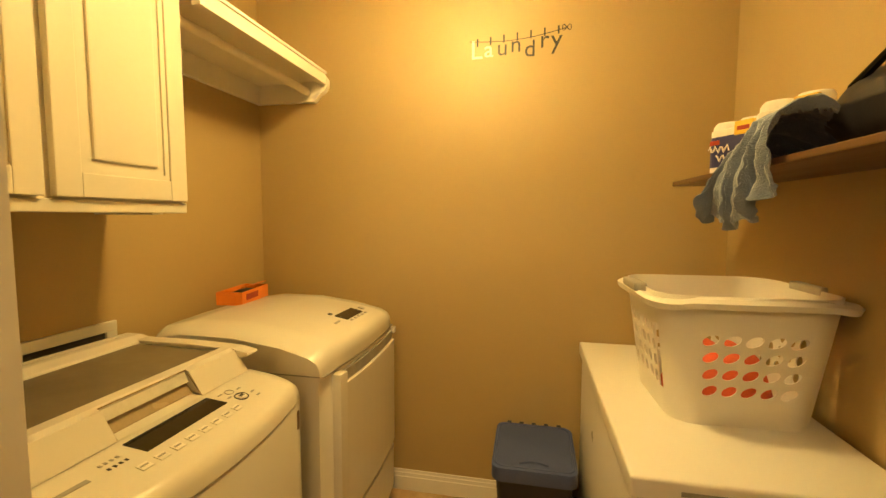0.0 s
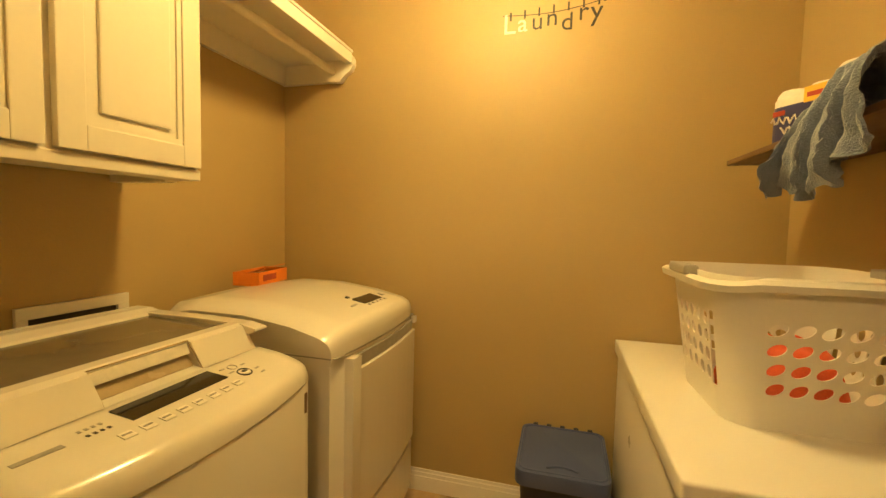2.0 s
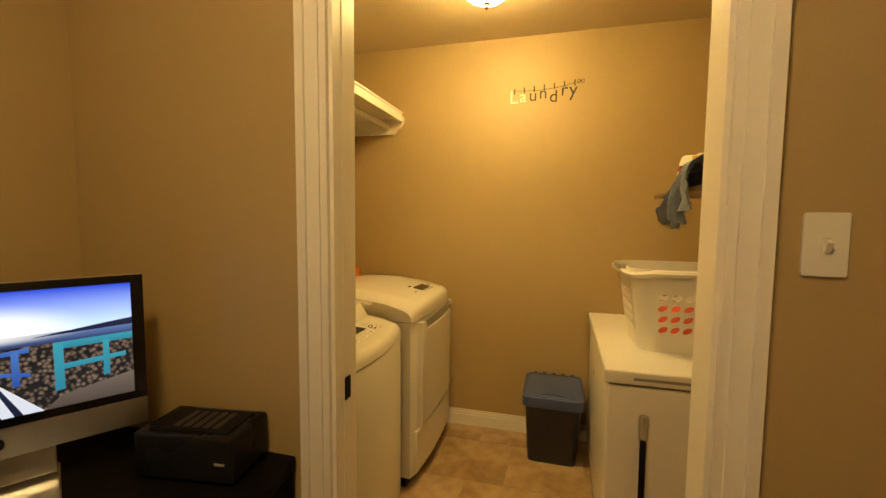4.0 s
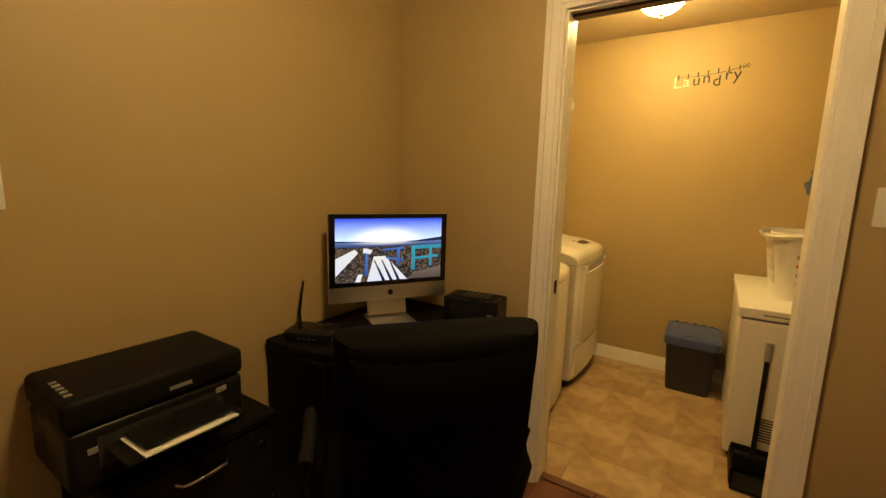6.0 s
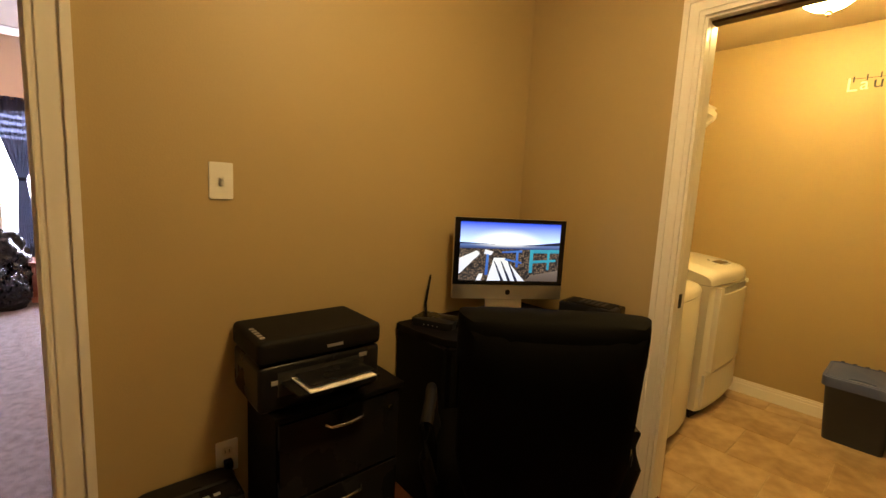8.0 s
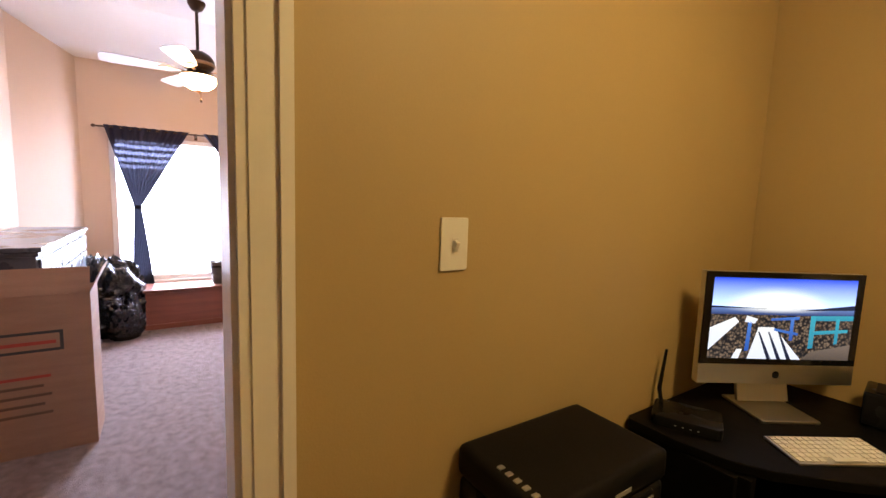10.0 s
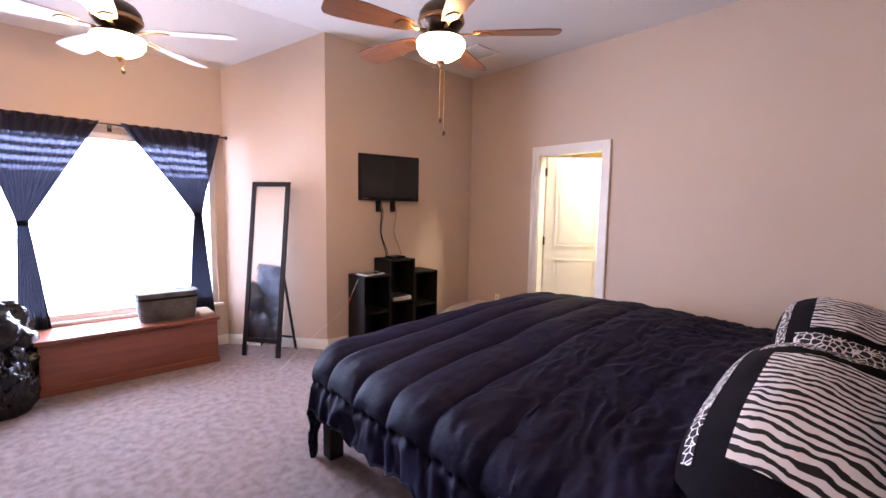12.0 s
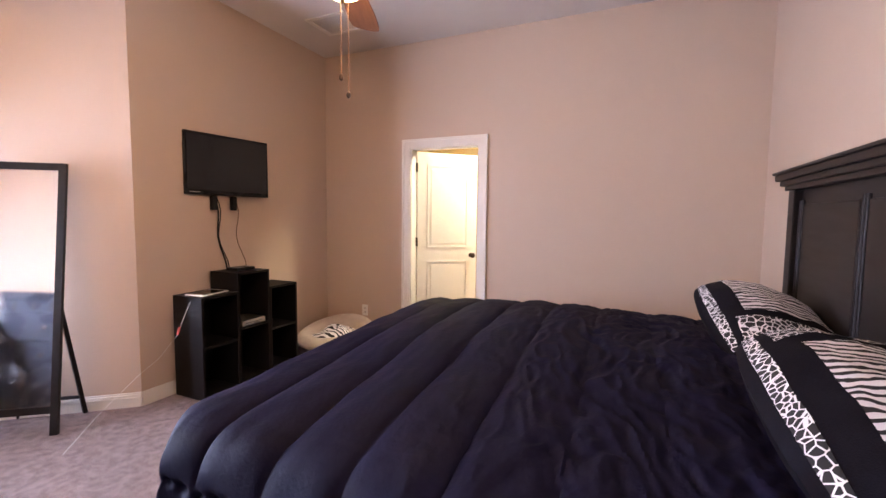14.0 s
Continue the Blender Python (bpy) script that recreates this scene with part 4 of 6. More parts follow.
def holed_side(along, sign_, count, half, z0, z1, rows_):
    """The straight run of one side: each cell is a square frame round an oval hole."""
    bm = bmesh.new()
    for i in range(count):
        for r in range(rows_):
            u0, u1 = -half + 2 * half * i / count, -half + 2 * half * (i + 1) / count
            w0, w1 = z0 + (z1 - z0) * r / rows_, z0 + (z1 - z0) * (r + 1) / rows_
            uc, wc, n = (u0 + u1) / 2, (w0 + w1) / 2, 16
            ru, rw, lean_ = ((u1 - u0) * 0.40, (w1 - w0) * 0.30, -0.40 * sign_ * -1) if along else ((u1 - u0) * 0.30, (w1 - w0) * 0.38, 0.0)
            outer, inner = [], []
            for j in range(n):
                a = 2 * math.pi * j / n
                c, s = math.cos(a), math.sin(a)
                k = 1 / max(abs(c), abs(s))
                outer.append((uc + c * k * (u1 - u0) / 2, wc + s * k * (w1 - w0) / 2))
                inner.append((uc + ru * c, wc + rw * s + lean_ * rw * c))
            wide = lambda w: BW0 + (BW1 - BW0) * w / BH
            long_ = lambda w: BL0 + (BL1 - BL0) * w / BH
            bend = lambda w: 0.07 + 0.02 * w / BH
            place = lambda u, w: Vector((sign_ * wide(w), u / half * (long_(w) - bend(w)), w)) if along else Vector((u / half * (wide(w) - bend(w)), sign_ * long_(w), w))
            vo, vi = [bm.verts.new(place(*p)) for p in outer], [bm.verts.new(place(*p)) for p in inner]
            for j in range(n):
                k = (j + 1) % n
                bm.faces.new((vo[j], vo[k], vi[k], vi[j]))
    bmesh.ops.remove_doubles(bm, verts=bm.verts, dist=1e-5)
    bmesh.ops.recalc_face_normals(bm, faces=bm.faces)
    bmesh.ops.solidify(bm, geom=list(bm.faces), thickness=0.003)
    return bm


low, high = skin(0.0, HZ0, 0), skin(HZ1, BH, 0, 3)
low.faces.new([v for v in low.verts if v.co.z < 1e-6])
for s_bm in (low, high):
    bmesh.ops.solidify(s_bm, geom=list(s_bm.faces), thickness=0.003)
part("base", low, PLASTIC_WHITE, basket, smooth=True)
part("upper_band", high, PLASTIC_WHITE, basket, smooth=True)
for along, s, count, half in ((True, 1, 5, 0.135), (True, -1, 5, 0.135), (False, 1, 5, 0.13), (False, -1, 5, 0.13)):
    part("holed_panel", holed_side(along, s, count, half, HZ0, HZ1, 4), PLASTIC_WHITE, basket)
corner = skin(HZ0, HZ1, 0)
bmesh.ops.delete(corner, geom=[f for f in corner.faces if (len({round(v.co.x, 4) for v in f.verts}) < 3 and abs(f.normal.x) > 0.97 or abs(f.normal.y) > 0.97)], context="FACES")
for qx, qy in ((1, 1), (1, -1), (-1, 1), (-1, -1)):
    one = corner.copy()
    bmesh.ops.delete(one, geom=[f for f in one.faces if f.calc_center_median().x * qx < 0 or f.calc_center_median().y * qy < 0], context="FACES")
    bmesh.ops.solidify(one, geom=list(one.faces), thickness=0.003)
    part("corner_skin", one, PLASTIC_WHITE, basket, smooth=True)
rim = bmesh.new()
ring_profile = [(0.0, -0.02), (0.022, -0.016), (0.026, 0.0), (0.018, 0.008), (0.0, 0.006)]
rr_ = []
for o, dz in ring_profile:
    rr_.append([rim.verts.new((x, y, BH + dz + 0.02 * math.cos(math.pi * y / BL1))) for x, y in basket_ring(BH, -o)])
for a, b in zip(rr_, rr_[1:]):
    for j in range(len(a)):
        k = (j + 1) % len(a)
        rim.faces.new((a[j], a[k], b[k], b[j]))
bmesh.ops.recalc_face_normals(rim, faces=rim.faces)
bmesh.ops.solidify(rim, geom=list(rim.faces), thickness=0.003)
part("rim", rim, PLASTIC_WHITE, basket, "rolled white rim", True)
for s in (1, -1):
    part("grip", moved(box(-0.07, 0.07, -0.018, 0.018, -0.012, 0.014, 0.008, 3), pose(0, s * (BL1 + 0.012), BH - 0.004)), ENAMEL_GREY, basket, "grey rubber handle grip", True)


def cloth_heap(u, v):
    a, r = 2 * math.pi * u, v
    x, y = (BW0 - 0.025) * r * math.cos(a), (BL0 - 0.03) * r * math.sin(a)
    return Vector((x, y, 0.02 + (0.15 * (1 - r ** 4)) + 0.03 * noise.noise(Vector((x * 18, y * 18, 2)))))


solid("folded_clothes", sheet(cloth_heap, 40, 10, 0.004), RED_CLOTH, "heap of coral red clothes in the laundry basket", "clothes", True, m=pose(1.25, 1.535, FZ + 0.002, 0, 0, 92))

# pedal bin
bin_ = thing("waste_bin", "navy plastic waste bin with a glossy blue lid", "bin", pose(0.728, 1.905, 0))
pb = prism(rounded(-0.15, 0.15, -0.155, 0.155, 0.035, 6), 0.0, 0.335)
for v in pb.verts:
    if v.co.z < 0.1:
        v.co.x *= 0.86
        v.co.y *= 0.86
part("body", pb, NAVY, bin_, smooth=True)
lid_bm = prism(rounded(-0.165, 0.165, -0.175, 0.172, 0.04, 6), 0.335, 0.392, 0.008, 2)
for v in lid_bm.verts:
    v.co.z += 0.008 * v.co.y / 0.17
part("lid", lid_bm, BLUE_LID, bin_, "glossy blue lid", True)
part("lid_rim", tube([(x, y, 0.3925 + 0.008 * y / 0.17) for x, y in rounded(-0.152, 0.152, -0.16, 0.155, 0.035, 6) + [(0.152, 0.12)]], 0.005, 6, False), BLUE_LID, bin_, smooth=True)
part("thumb_grip", tube([(-0.055 + 0.11 * k / 10, -0.135 + 0.018 * math.sin(math.pi * k / 10), 0.389) for k in range(11)], 0.005, 6), BLUE_LID, bin_, smooth=True)
for k in range(5):
    part("hinge_knuckle", box(-0.12 + 0.055 * k, -0.10 + 0.055 * k, 0.158, 0.174, 0.392, 0.408, 0.004), NAVY, bin_)

# broom and dustpan by the freezer
broom = thing("dustpan_set", "black long-handled dustpan and brush leaning on the freezer", "dustpan")
part("handle", tube([(1.045, F0 - 0.075, 0.05), (1.055, F0 - 0.012, 0.60)], 0.011, 12), BLACK_MATTE, broom, smooth=True)
part("grip", tube([(1.055, F0 - 0.012, 0.56), (1.0565, F0 - 0.009, 0.645)], 0.0155, 12), ENAMEL_GREY, broom, "grey handle grip", True)
part("pan", join(side_prism([(-0.10, 0.0), (0.10, 0.0), (0.10, 0.012), (-0.10, 0.012)], -0.12, 0.12, 0.004), box(-0.10, 0.10, 0.105, 0.12, 0.012, 0.11, 0.004), box(-0.105, -0.095, -0.10, 0.12, 0.012, 0.09, 0.003), box(0.095, 0.105, -0.10, 0.12, 0.012, 0.09, 0.003)), BLACK_MATTE, broom).matrix_basis = pose(1.06, F0 - 0.13, 0.002)
part("brush", box(0.97, 1.15, F0 - 0.10, F0 - 0.05, 0.02, 0.10, 0.01), BLACK_MATTE, broom)

# side shelf with paper, towel and bag
SZ, SX = 1.466, 1.208
solid("wall_shelf", box(SX, LX1 - 0.002, 0.62, 1.872, SZ, SZ + 0.016, 0.003), SHELF_BROWN, "thin brown wooden shelf on the wall", "shelf")


def roll_pack(x, y, z, turn, cols, w, h, group):
    """Wrapped paper rolls: plastic wrap over rolls, printed band, yellow flash, scribbled script in bars."""
    t = thing("paper_roll_pack", "plastic-wrapped pack of paper rolls with navy print", "paper rolls", pose(x, y, z, 0, 0, turn), group)
    r = w / 2
    for i in range(cols):
        c = -w * (cols - 1) / 2 + w * i
        part("roll", moved(lathe([(0.015, 0.002), (r - 0.008, 0.002), (r, 0.012), (r, h - 0.014), (r - 0.01, h), (0.015, h - 0.004)], 24), Matrix.Translation((0, c, 0))), WHITE_WRAP, t, smooth=True)
    half = w * cols / 2
    part("wrap", prism(rounded(-r - 0.001, r + 0.001, -half - 0.001, half + 0.001, r * 0.8, 6), 0.004, h * 0.86, 0.003), WHITE_WRAP, t, "crinkled printed plastic wrap", True)
    part("print_band", prism(rounded(-r - 0.002, r + 0.002, -half - 0.002, half + 0.002, r * 0.8, 6), h * 0.20, h * 0.74), NAVY_PRINT, t, "navy printed band")
    part("flash", box(-r - 0.0045, -r + 0.01, -half + 0.01, -half + 0.07, h * 0.72, h * 0.95, 0.002), YELLOW_PRINT, t, "yellow price flash")
    part("flash_bar", box(-r - 0.0055, -r - 0.004, -half + 0.02, -half + 0.06, h * 0.79, h * 0.86), LABEL_RED, t)
    part("badge", box(-r - 0.0045, -r, half - 0.05, half - 0.015, h * 0.60, h * 0.68, 0.001), LABEL_RED, t, "red badge")
    for k, (a, b) in enumerate(((0.52, 0.02), (0.36, -0.01))):
        scrawl = [(-r - 0.0035, half - 0.03 - 0.075 * q / 12 + b, h * a + 0.012 * math.sin(q * 1.9 + k)) for q in range(13)]
        part("script_line", tube(scrawl, 0.0028, 5), WHITE_WRAP, t)
    part("print_patch", moved(lathe([(0.001, 0.002), (0.026, 0.002), (0.027, 0.0)], 20), pose(-r - 0.002, -half + 0.035, h * 0.38, 0, -90, 0)), LABEL_PALE, t, "pale printed roundel")
    part("print_strip", prism(rounded(-r - 0.003, r + 0.003, -half - 0.003, half + 0.003, r * 0.8, 6), h * 0.06, h * 0.11), LABEL_RED, t, "thin red strip")


roll_pack(1.362, 1.725, SZ + 0.016, 29, 2, 0.085, 0.185, "paper roll packs on the shelf")
roll_pack(1.44, 1.575, SZ + 0.016, 29, 2, 0.095, 0.215, "paper roll packs on the shelf")


def towel(u, v):
    """A towel heaped on the shelf and hanging in thick folds over its edge."""
    rise = min(1.0, v / 0.62) ** 1.3
    fold = 0.018 * math.sin(v * 25 + 3.5 * u) + 0.010 * math.sin(v * 43 + 7 * u) + 0.02 * noise.noise(Vector((u * 4, v * 6, 1))) + 0.008 * noise.noise(Vector((u * 16, v * 18, 5)))
    heap = 0.008 + 0.085 * rise
    if u < 0.5:
        k = u / 0.5
        return Vector((SX + 0.15 * (1 - k) + 0.012, 1.43 - 0.27 * v, SZ + 0.018 + heap * math.sin(math.pi * (0.12 + 0.50 * k)) + abs(fold) * 0.8))
    k = (u - 0.5) / 0.5
    far = 1.43 + 0.105 * k ** 1.2
    drop = 0.13 - 0.018 * math.sin(6 * v) - 0.09 * max(0, v - 0.6) / 0.4
    top = SZ + 0.018 + heap * math.sin(math.pi * 0.62)
    return Vector((SX - 0.006 - 0.022 * math.sin(math.pi * k) - abs(fold) * (0.5 + 0.9 * k), far - (far - 1.16) * v + 0.016 * k * math.sin(v * 21 + 2 * k), top + (SZ - drop - top) * k + 0.012 * math.sin(v * 31) * k))


solid("towel", sheet(towel, 40, 90, 0.006), TEAL, "crumpled blue-grey towel hanging over the shelf edge", "towel", True)


def bag_shape(u, v):
    a = 2 * math.pi * u
    k = math.sin(math.pi * min(0.999, 0.02 + v * 0.98)) ** 0.55
    x = 1.42 + 0.125 * k * math.cos(a)
    y = 1.13 + 0.22 * k * math.sin(a) - 0.05 * v
    return Vector((x, y, SZ + 0.019 + 0.18 * v + 0.016 * noise.noise(Vector((x * 12, y * 12, v * 6)))))


hold = thing("holdall_bag", "dark navy fabric bag on the wall shelf", "bag")
part("bag_body", sheet(bag_shape, 40, 24), NAVY, hold, smooth=True)
part("strap", tube([(1.33, 0.98, SZ + 0.15), (1.325, 1.08, SZ + 0.19), (1.33, 1.18, SZ + 0.15)], 0.008, 8), BLACK_MATTE, hold, smooth=True)

# pocket door edge with its latch, in the doorway's side
latch = thing("door_1", "white sliding pocket door drawn back into the wall", "pocket door")
latch["kind"] = "structure"
part("door_leaf", box(DX0 - 0.012, DX0 + 0.0195, LY0 + 0.042, LY0 + 0.076, 0.01, DHEAD - 0.022, 0.003), TRIM, latch)
part("door_latch", box(DX0 + 0.019, DX0 + 0.0215, LY0 + 0.044, LY0 + 0.074, 0.885, 0.945, 0.001), BLACK_MATTE, latch, "dark bronze latch plate")
part("top_track", box(DX0 + 0.02, DX1 - 0.019, LY0 + 0.035, LY0 + 0.083, DHEAD - 0.028, DHEAD - 0.0185), BRONZE, latch, "dark door track")


def wall_plate(name, m, label, kind_):
    """A toggle switch or an outlet plate; local z out of the wall, y up."""
    t = thing(name, label, kind_, m)
    part("plate", prism(rounded(-0.035, 0.035, -0.0575, 0.0575, 0.004, 2), 0.0, 0.006, 0.002), PLASTIC_WHITE, t)
    if kind_ == "light switch":
        part("toggle", moved(box(-0.005, 0.005, -0.011, 0.011, 0.0, 0.014, 0.002), pose(0, 0, 0.004, 24, 0, 0)), PLASTIC_WHITE, t)
        part("slot", box(-0.0065, 0.0065, -0.0125, 0.0125, 0.0055, 0.0068), LABEL_PALE, t)
    else:
        for y in (-0.02, 0.02):
            part("socket", moved(prism(rounded(-0.016, 0.016, -0.014, 0.014, 0.008), 0.0055, 0.0075), Matrix.Translation((0, y, 0))), LABEL_PALE, t)
            part("pin_slot", join(box(-0.008, -0.0055, y - 0.005, y + 0.005, 0.0072, 0.0082), box(0.0055, 0.008, y - 0.005, y + 0.005, 0.0072, 0.0082)), LABEL_DARK, t)
    return t


wall_plate("light_switch", pose(1.20, LY0, 1.318, 90, 0, 0), "white toggle light switch beside the laundry doorway", "light switch")
wall_plate("light_switch", pose(WX, -1.147, 1.317, 90, 0, 90), "white toggle light switch above the printer", "light switch")
wall_plate("wall_outlet", pose(WX, -1.142, 0.378, 90, 0, 90), "white wall outlet with a black plug in it", "outlet")
wall_plate("wall_outlet", pose(-4.22, BACK, 0.33, 90, 0, 0), "white wall outlet above the dog bed", "outlet")
# ---- hall: corner desk and what stands there ----
DZ = 0.745
desk = thing("corner_desk", "black corner desk with a curved front edge", "desk")
top = [(-0.612, 0.342), (0.105, 0.342), (0.125, 0.22), (0.13, 0.10), (0.10, 0.01), (0.0, -0.12), (-0.12, -0.26), (-0.24, -0.38), (-0.33, -0.43), (-0.45, -0.455), (-0.60, -0.46), (-0.612, -0.44)]
part("desktop", prism(top, DZ - 0.028, DZ, 0.004), DESK_BLACK, desk)
part("side_panel", box(-0.605, -0.30, -0.45, -0.425, 0.0, DZ - 0.029, 0.002), DESK_BLACK, desk)
part("side_panel", box(0.085, 0.108, 0.02, 0.325, 0.0, DZ - 0.029, 0.002), DESK_BLACK, desk)
part("back_panel", box(-0.605, -0.59, -0.424, 0.32, 0.12, DZ - 0.029), DESK_BLACK, desk)
part("back_panel", box(-0.589, 0.084, 0.305, 0.32, 0.12, DZ - 0.029), DESK_BLACK, desk)
part("keyboard_shelf", prism([(-0.42, -0.36), (-0.22, -0.36), (0.05, -0.03), (0.05, 0.2), (-0.2, 0.1), (-0.42, -0.2)], DZ - 0.16, DZ - 0.145), DESK_BLACK, desk)
part("leg", box(-0.305, -0.27, -0.43, -0.395, 0.0, DZ - 0.029, 0.003), DESK_BLACK, desk)

# computer: local x along the screen, y away from the viewer
turn = math.degrees(math.atan2(0.438, 0.271))
mac = thing("desktop_computer", "aluminium all-in-one computer showing a beach path photo", "computer", pose(-0.385, 0.01, DZ, 0, 0, turn))
part("housing", box(-0.264, 0.264, 0.0, 0.028, 0.095, 0.47, 0.006, 3), ALU, mac, smooth=True)
part("back_bulge", moved(box(-0.15, 0.15, 0.0, 0.03, -0.12, 0.12, 0.014, 3), Matrix.Translation((0, 0.027, 0.30))), BLACK_MATTE, mac)
part("bezel", box(-0.2635, 0.2635, -0.003, 0.001, 0.162, 0.4695, 0.001), SCREEN_BLACK, mac, "black glass screen border")
part("chin", box(-0.2635, 0.2635, -0.0025, 0.001, 0.096, 0.1605, 0.001), ALU, mac, "aluminium chin")
part("chin_mark", prism(rounded(-0.011, 0.011, -0.012, 0.012, 0.009), 0.0, 0.001), BLACK_GLOSS, mac, "small dark mark").matrix_basis = pose(0, -0.0026, 0.128, 90, 0, 0)
part("neck", moved(box(-0.09, 0.09, -0.006, 0.006, -0.06, 0.075, 0.003), pose(0, 0.055, 0.075, -14, 0, 0)), ALU, mac)
part("foot", box(-0.095, 0.095, -0.085, 0.105, 0.0, 0.009, 0.003), ALU, mac, "flat aluminium foot")
SW, SZ0, SZ1 = 0.238, 0.182, 0.451


def picture_material(name, low_, high_, strength, sun_at=None):
    """Lit screen colours, blended upwards, with an optional pale disc."""
    m, n, k, p = nodes_of(name)
    co, sep, mr, mix = n.new("ShaderNodeTexCoord"), n.new("ShaderNodeSeparateXYZ"), n.new("ShaderNodeMapRange"), n.new("ShaderNodeMix")
    mix.data_type = "RGBA"
    mix.inputs[6].default_value, mix.inputs[7].default_value = (*low_, 1), (*high_, 1)
    k.new(co.outputs["Generated"], sep.inputs[0]), k.new(sep.outputs["Z"], mr.inputs[0]), k.new(mr.outputs[0], mix.inputs[0])
    last = mix.outputs[2]
    if sun_at:
        d, inv, add = n.new("ShaderNodeVectorMath"), n.new("ShaderNodeMapRange"), n.new("ShaderNodeMix")
        mp = n.new("ShaderNodeMapping")
        mp.inputs["Scale"].default_value, mp.inputs["Location"].default_value = (1.8, 0, 1.0), (-1.8 * sun_at[0], 0, -sun_at[1])
        d.operation = "LENGTH"
        k.new(co.outputs["Generated"], mp.inputs[0]), k.new(mp.outputs[0], d.inputs[0]), k.new(d.outputs["Value"], inv.inputs[0])
        inv.interpolation_type = "SMOOTHSTEP"
        inv.inputs[1].default_value, inv.inputs[2].default_value, inv.inputs[3].default_value, inv.inputs[4].default_value = 0.05, 0.75, 1, 0
        add.data_type = "RGBA"
        add.inputs[7].default_value = (1.0, 0.98, 0.92, 1)
        k.new(inv.outputs[0], add.inputs[0]), k.new(last, add.inputs[6])
        last = add.outputs[2]
    k.new(last, p.inputs["Emission Color"])
    p.inputs["Emission Strength"].default_value, p.inputs["Base Color"].default_value, p.inputs["Roughness"].default_value = strength, (0.01, 0.01, 0.01, 1), 0.15
    return m


def pebbles(strength):
    m, n, k, p = nodes_of("screen_pebbles")
    co, vo, mr, mix = n.new("ShaderNodeTexCoord"), n.new("ShaderNodeTexVoronoi"), n.new("ShaderNodeMapRange"), n.new("ShaderNodeMix")
    vo.inputs["Scale"].default_value = 110
    mix.data_type = "RGBA"
    mix.inputs[6].default_value, mix.inputs[7].default_value = (0.26, 0.18, 0.12, 1), (0.012, 0.012, 0.016, 1)
    mr.inputs[1].default_value, mr.inputs[2].default_value = 0.15, 0.6
    k.new(co.outputs["Object"], vo.inputs[0]), k.new(vo.outputs["Distance"], mr.inputs[0]), k.new(mr.outputs[0], mix.inputs[0]), k.new(mix.outputs[2], p.inputs["Emission Color"])
    p.inputs["Emission Strength"].default_value, p.inputs["Base Color"].default_value = strength, (0.01, 0.01, 0.01, 1)
    return m


def on_screen(points, layer, mat):
    """A flat shape of the picture, in parts of the screen's width and height."""
    bm = bmesh.new()
    y = -0.0034 - 0.00025 * layer
    bm.faces.new([bm.verts.new((-SW + 2 * SW * u, y, SZ0 + (SZ1 - SZ0) * w)) for u, w in points])
    for f in bm.faces:
        f.normal_update()
        if f.normal.y > 0:
            f.normal_flip()
    part("picture", bm, mat, mac)


P_SKY = picture_material("screen_sky", (0.50, 0.66, 1.0), (0.012, 0.05, 0.50), 1.7, (0.46, 0.05))
P_SEA = picture_material("screen_sea", (0.03, 0.05, 0.16), (0.16, 0.26, 0.55), 1.0, (0.46, 0.9))
P_DARK = picture_material("screen_hills", (0.01, 0.015, 0.04), (0.02, 0.03, 0.07), 1.0)
P_STONE = pebbles(1.0)
P_WHITE = picture_material("screen_white", (0.85, 0.88, 1.0), (0.95, 0.93, 0.88), 1.0)
P_BLUE = picture_material("screen_blue", (0.03, 0.10, 0.42), (0.08, 0.22, 0.62), 1.0)
P_TEAL = picture_material("screen_teal", (0.03, 0.26, 0.38), (0.05, 0.40, 0.50), 1.0)
P_BROWN = picture_material("screen_boards", (0.10, 0.075, 0.06), (0.20, 0.15, 0.12), 1.0)
on_screen([(0, 0.64), (1, 0.64), (1, 1), (0, 1)], 0, P_SKY)
on_screen([(0, 0.55), (1, 0.55), (1, 0.64), (0, 0.64)], 0, P_SEA)
on_screen([(0.62, 0.61), (1, 0.63), (1, 0.69), (0.85, 0.66)], 1, P_DARK)
on_screen([(0, 0.63), (0.4, 0.63), (0, 0.655)], 1, P_DARK)
on_screen([(0, 0), (1, 0), (1, 0.55), (0, 0.55)], 0, P_STONE)
on_screen([(0.28, 0), (0.66, 0), (0.45, 0.40), (0.34, 0.40)], 1, P_WHITE)
on_screen([(0.66, 0), (1, 0), (1, 0.20), (0.72, 0.10)], 1, P_BROWN)
on_screen([(0, 0.10), (0.20, 0.46), (0.17, 0.52), (0, 0.38)], 1, P_WHITE)
on_screen([(0.17, 0.0), (0.22, 0.0), (0.24, 0.12), (0.2, 0.12)], 1, P_WHITE)
on_screen([(0.24, 0.46), (0.31, 0.44), (0.33, 0.5), (0.25, 0.54)], 2, P_WHITE)
on_screen([(0.255, 0.1), (0.285, 0.1), (0.29, 0.46), (0.265, 0.46)], 2, P_BLUE)
on_screen([(0.42, 0.48), (0.62, 0.50), (0.62, 0.54), (0.42, 0.51)], 2, P_BLUE)
on_screen([(0.45, 0.36), (0.62, 0.30), (0.62, 0.335), (0.45, 0.39)], 2, P_BLUE)
on_screen([(0.56, 0.24), (0.585, 0.24), (0.585, 0.52), (0.56, 0.51)], 3, P_BLUE)
on_screen([(0.70, 0.49), (1, 0.50), (1, 0.56), (0.70, 0.55)], 2, P_TEAL)
on_screen([(0.70, 0.31), (0.97, 0.35), (0.97, 0.39), (0.70, 0.36)], 2, P_TEAL)
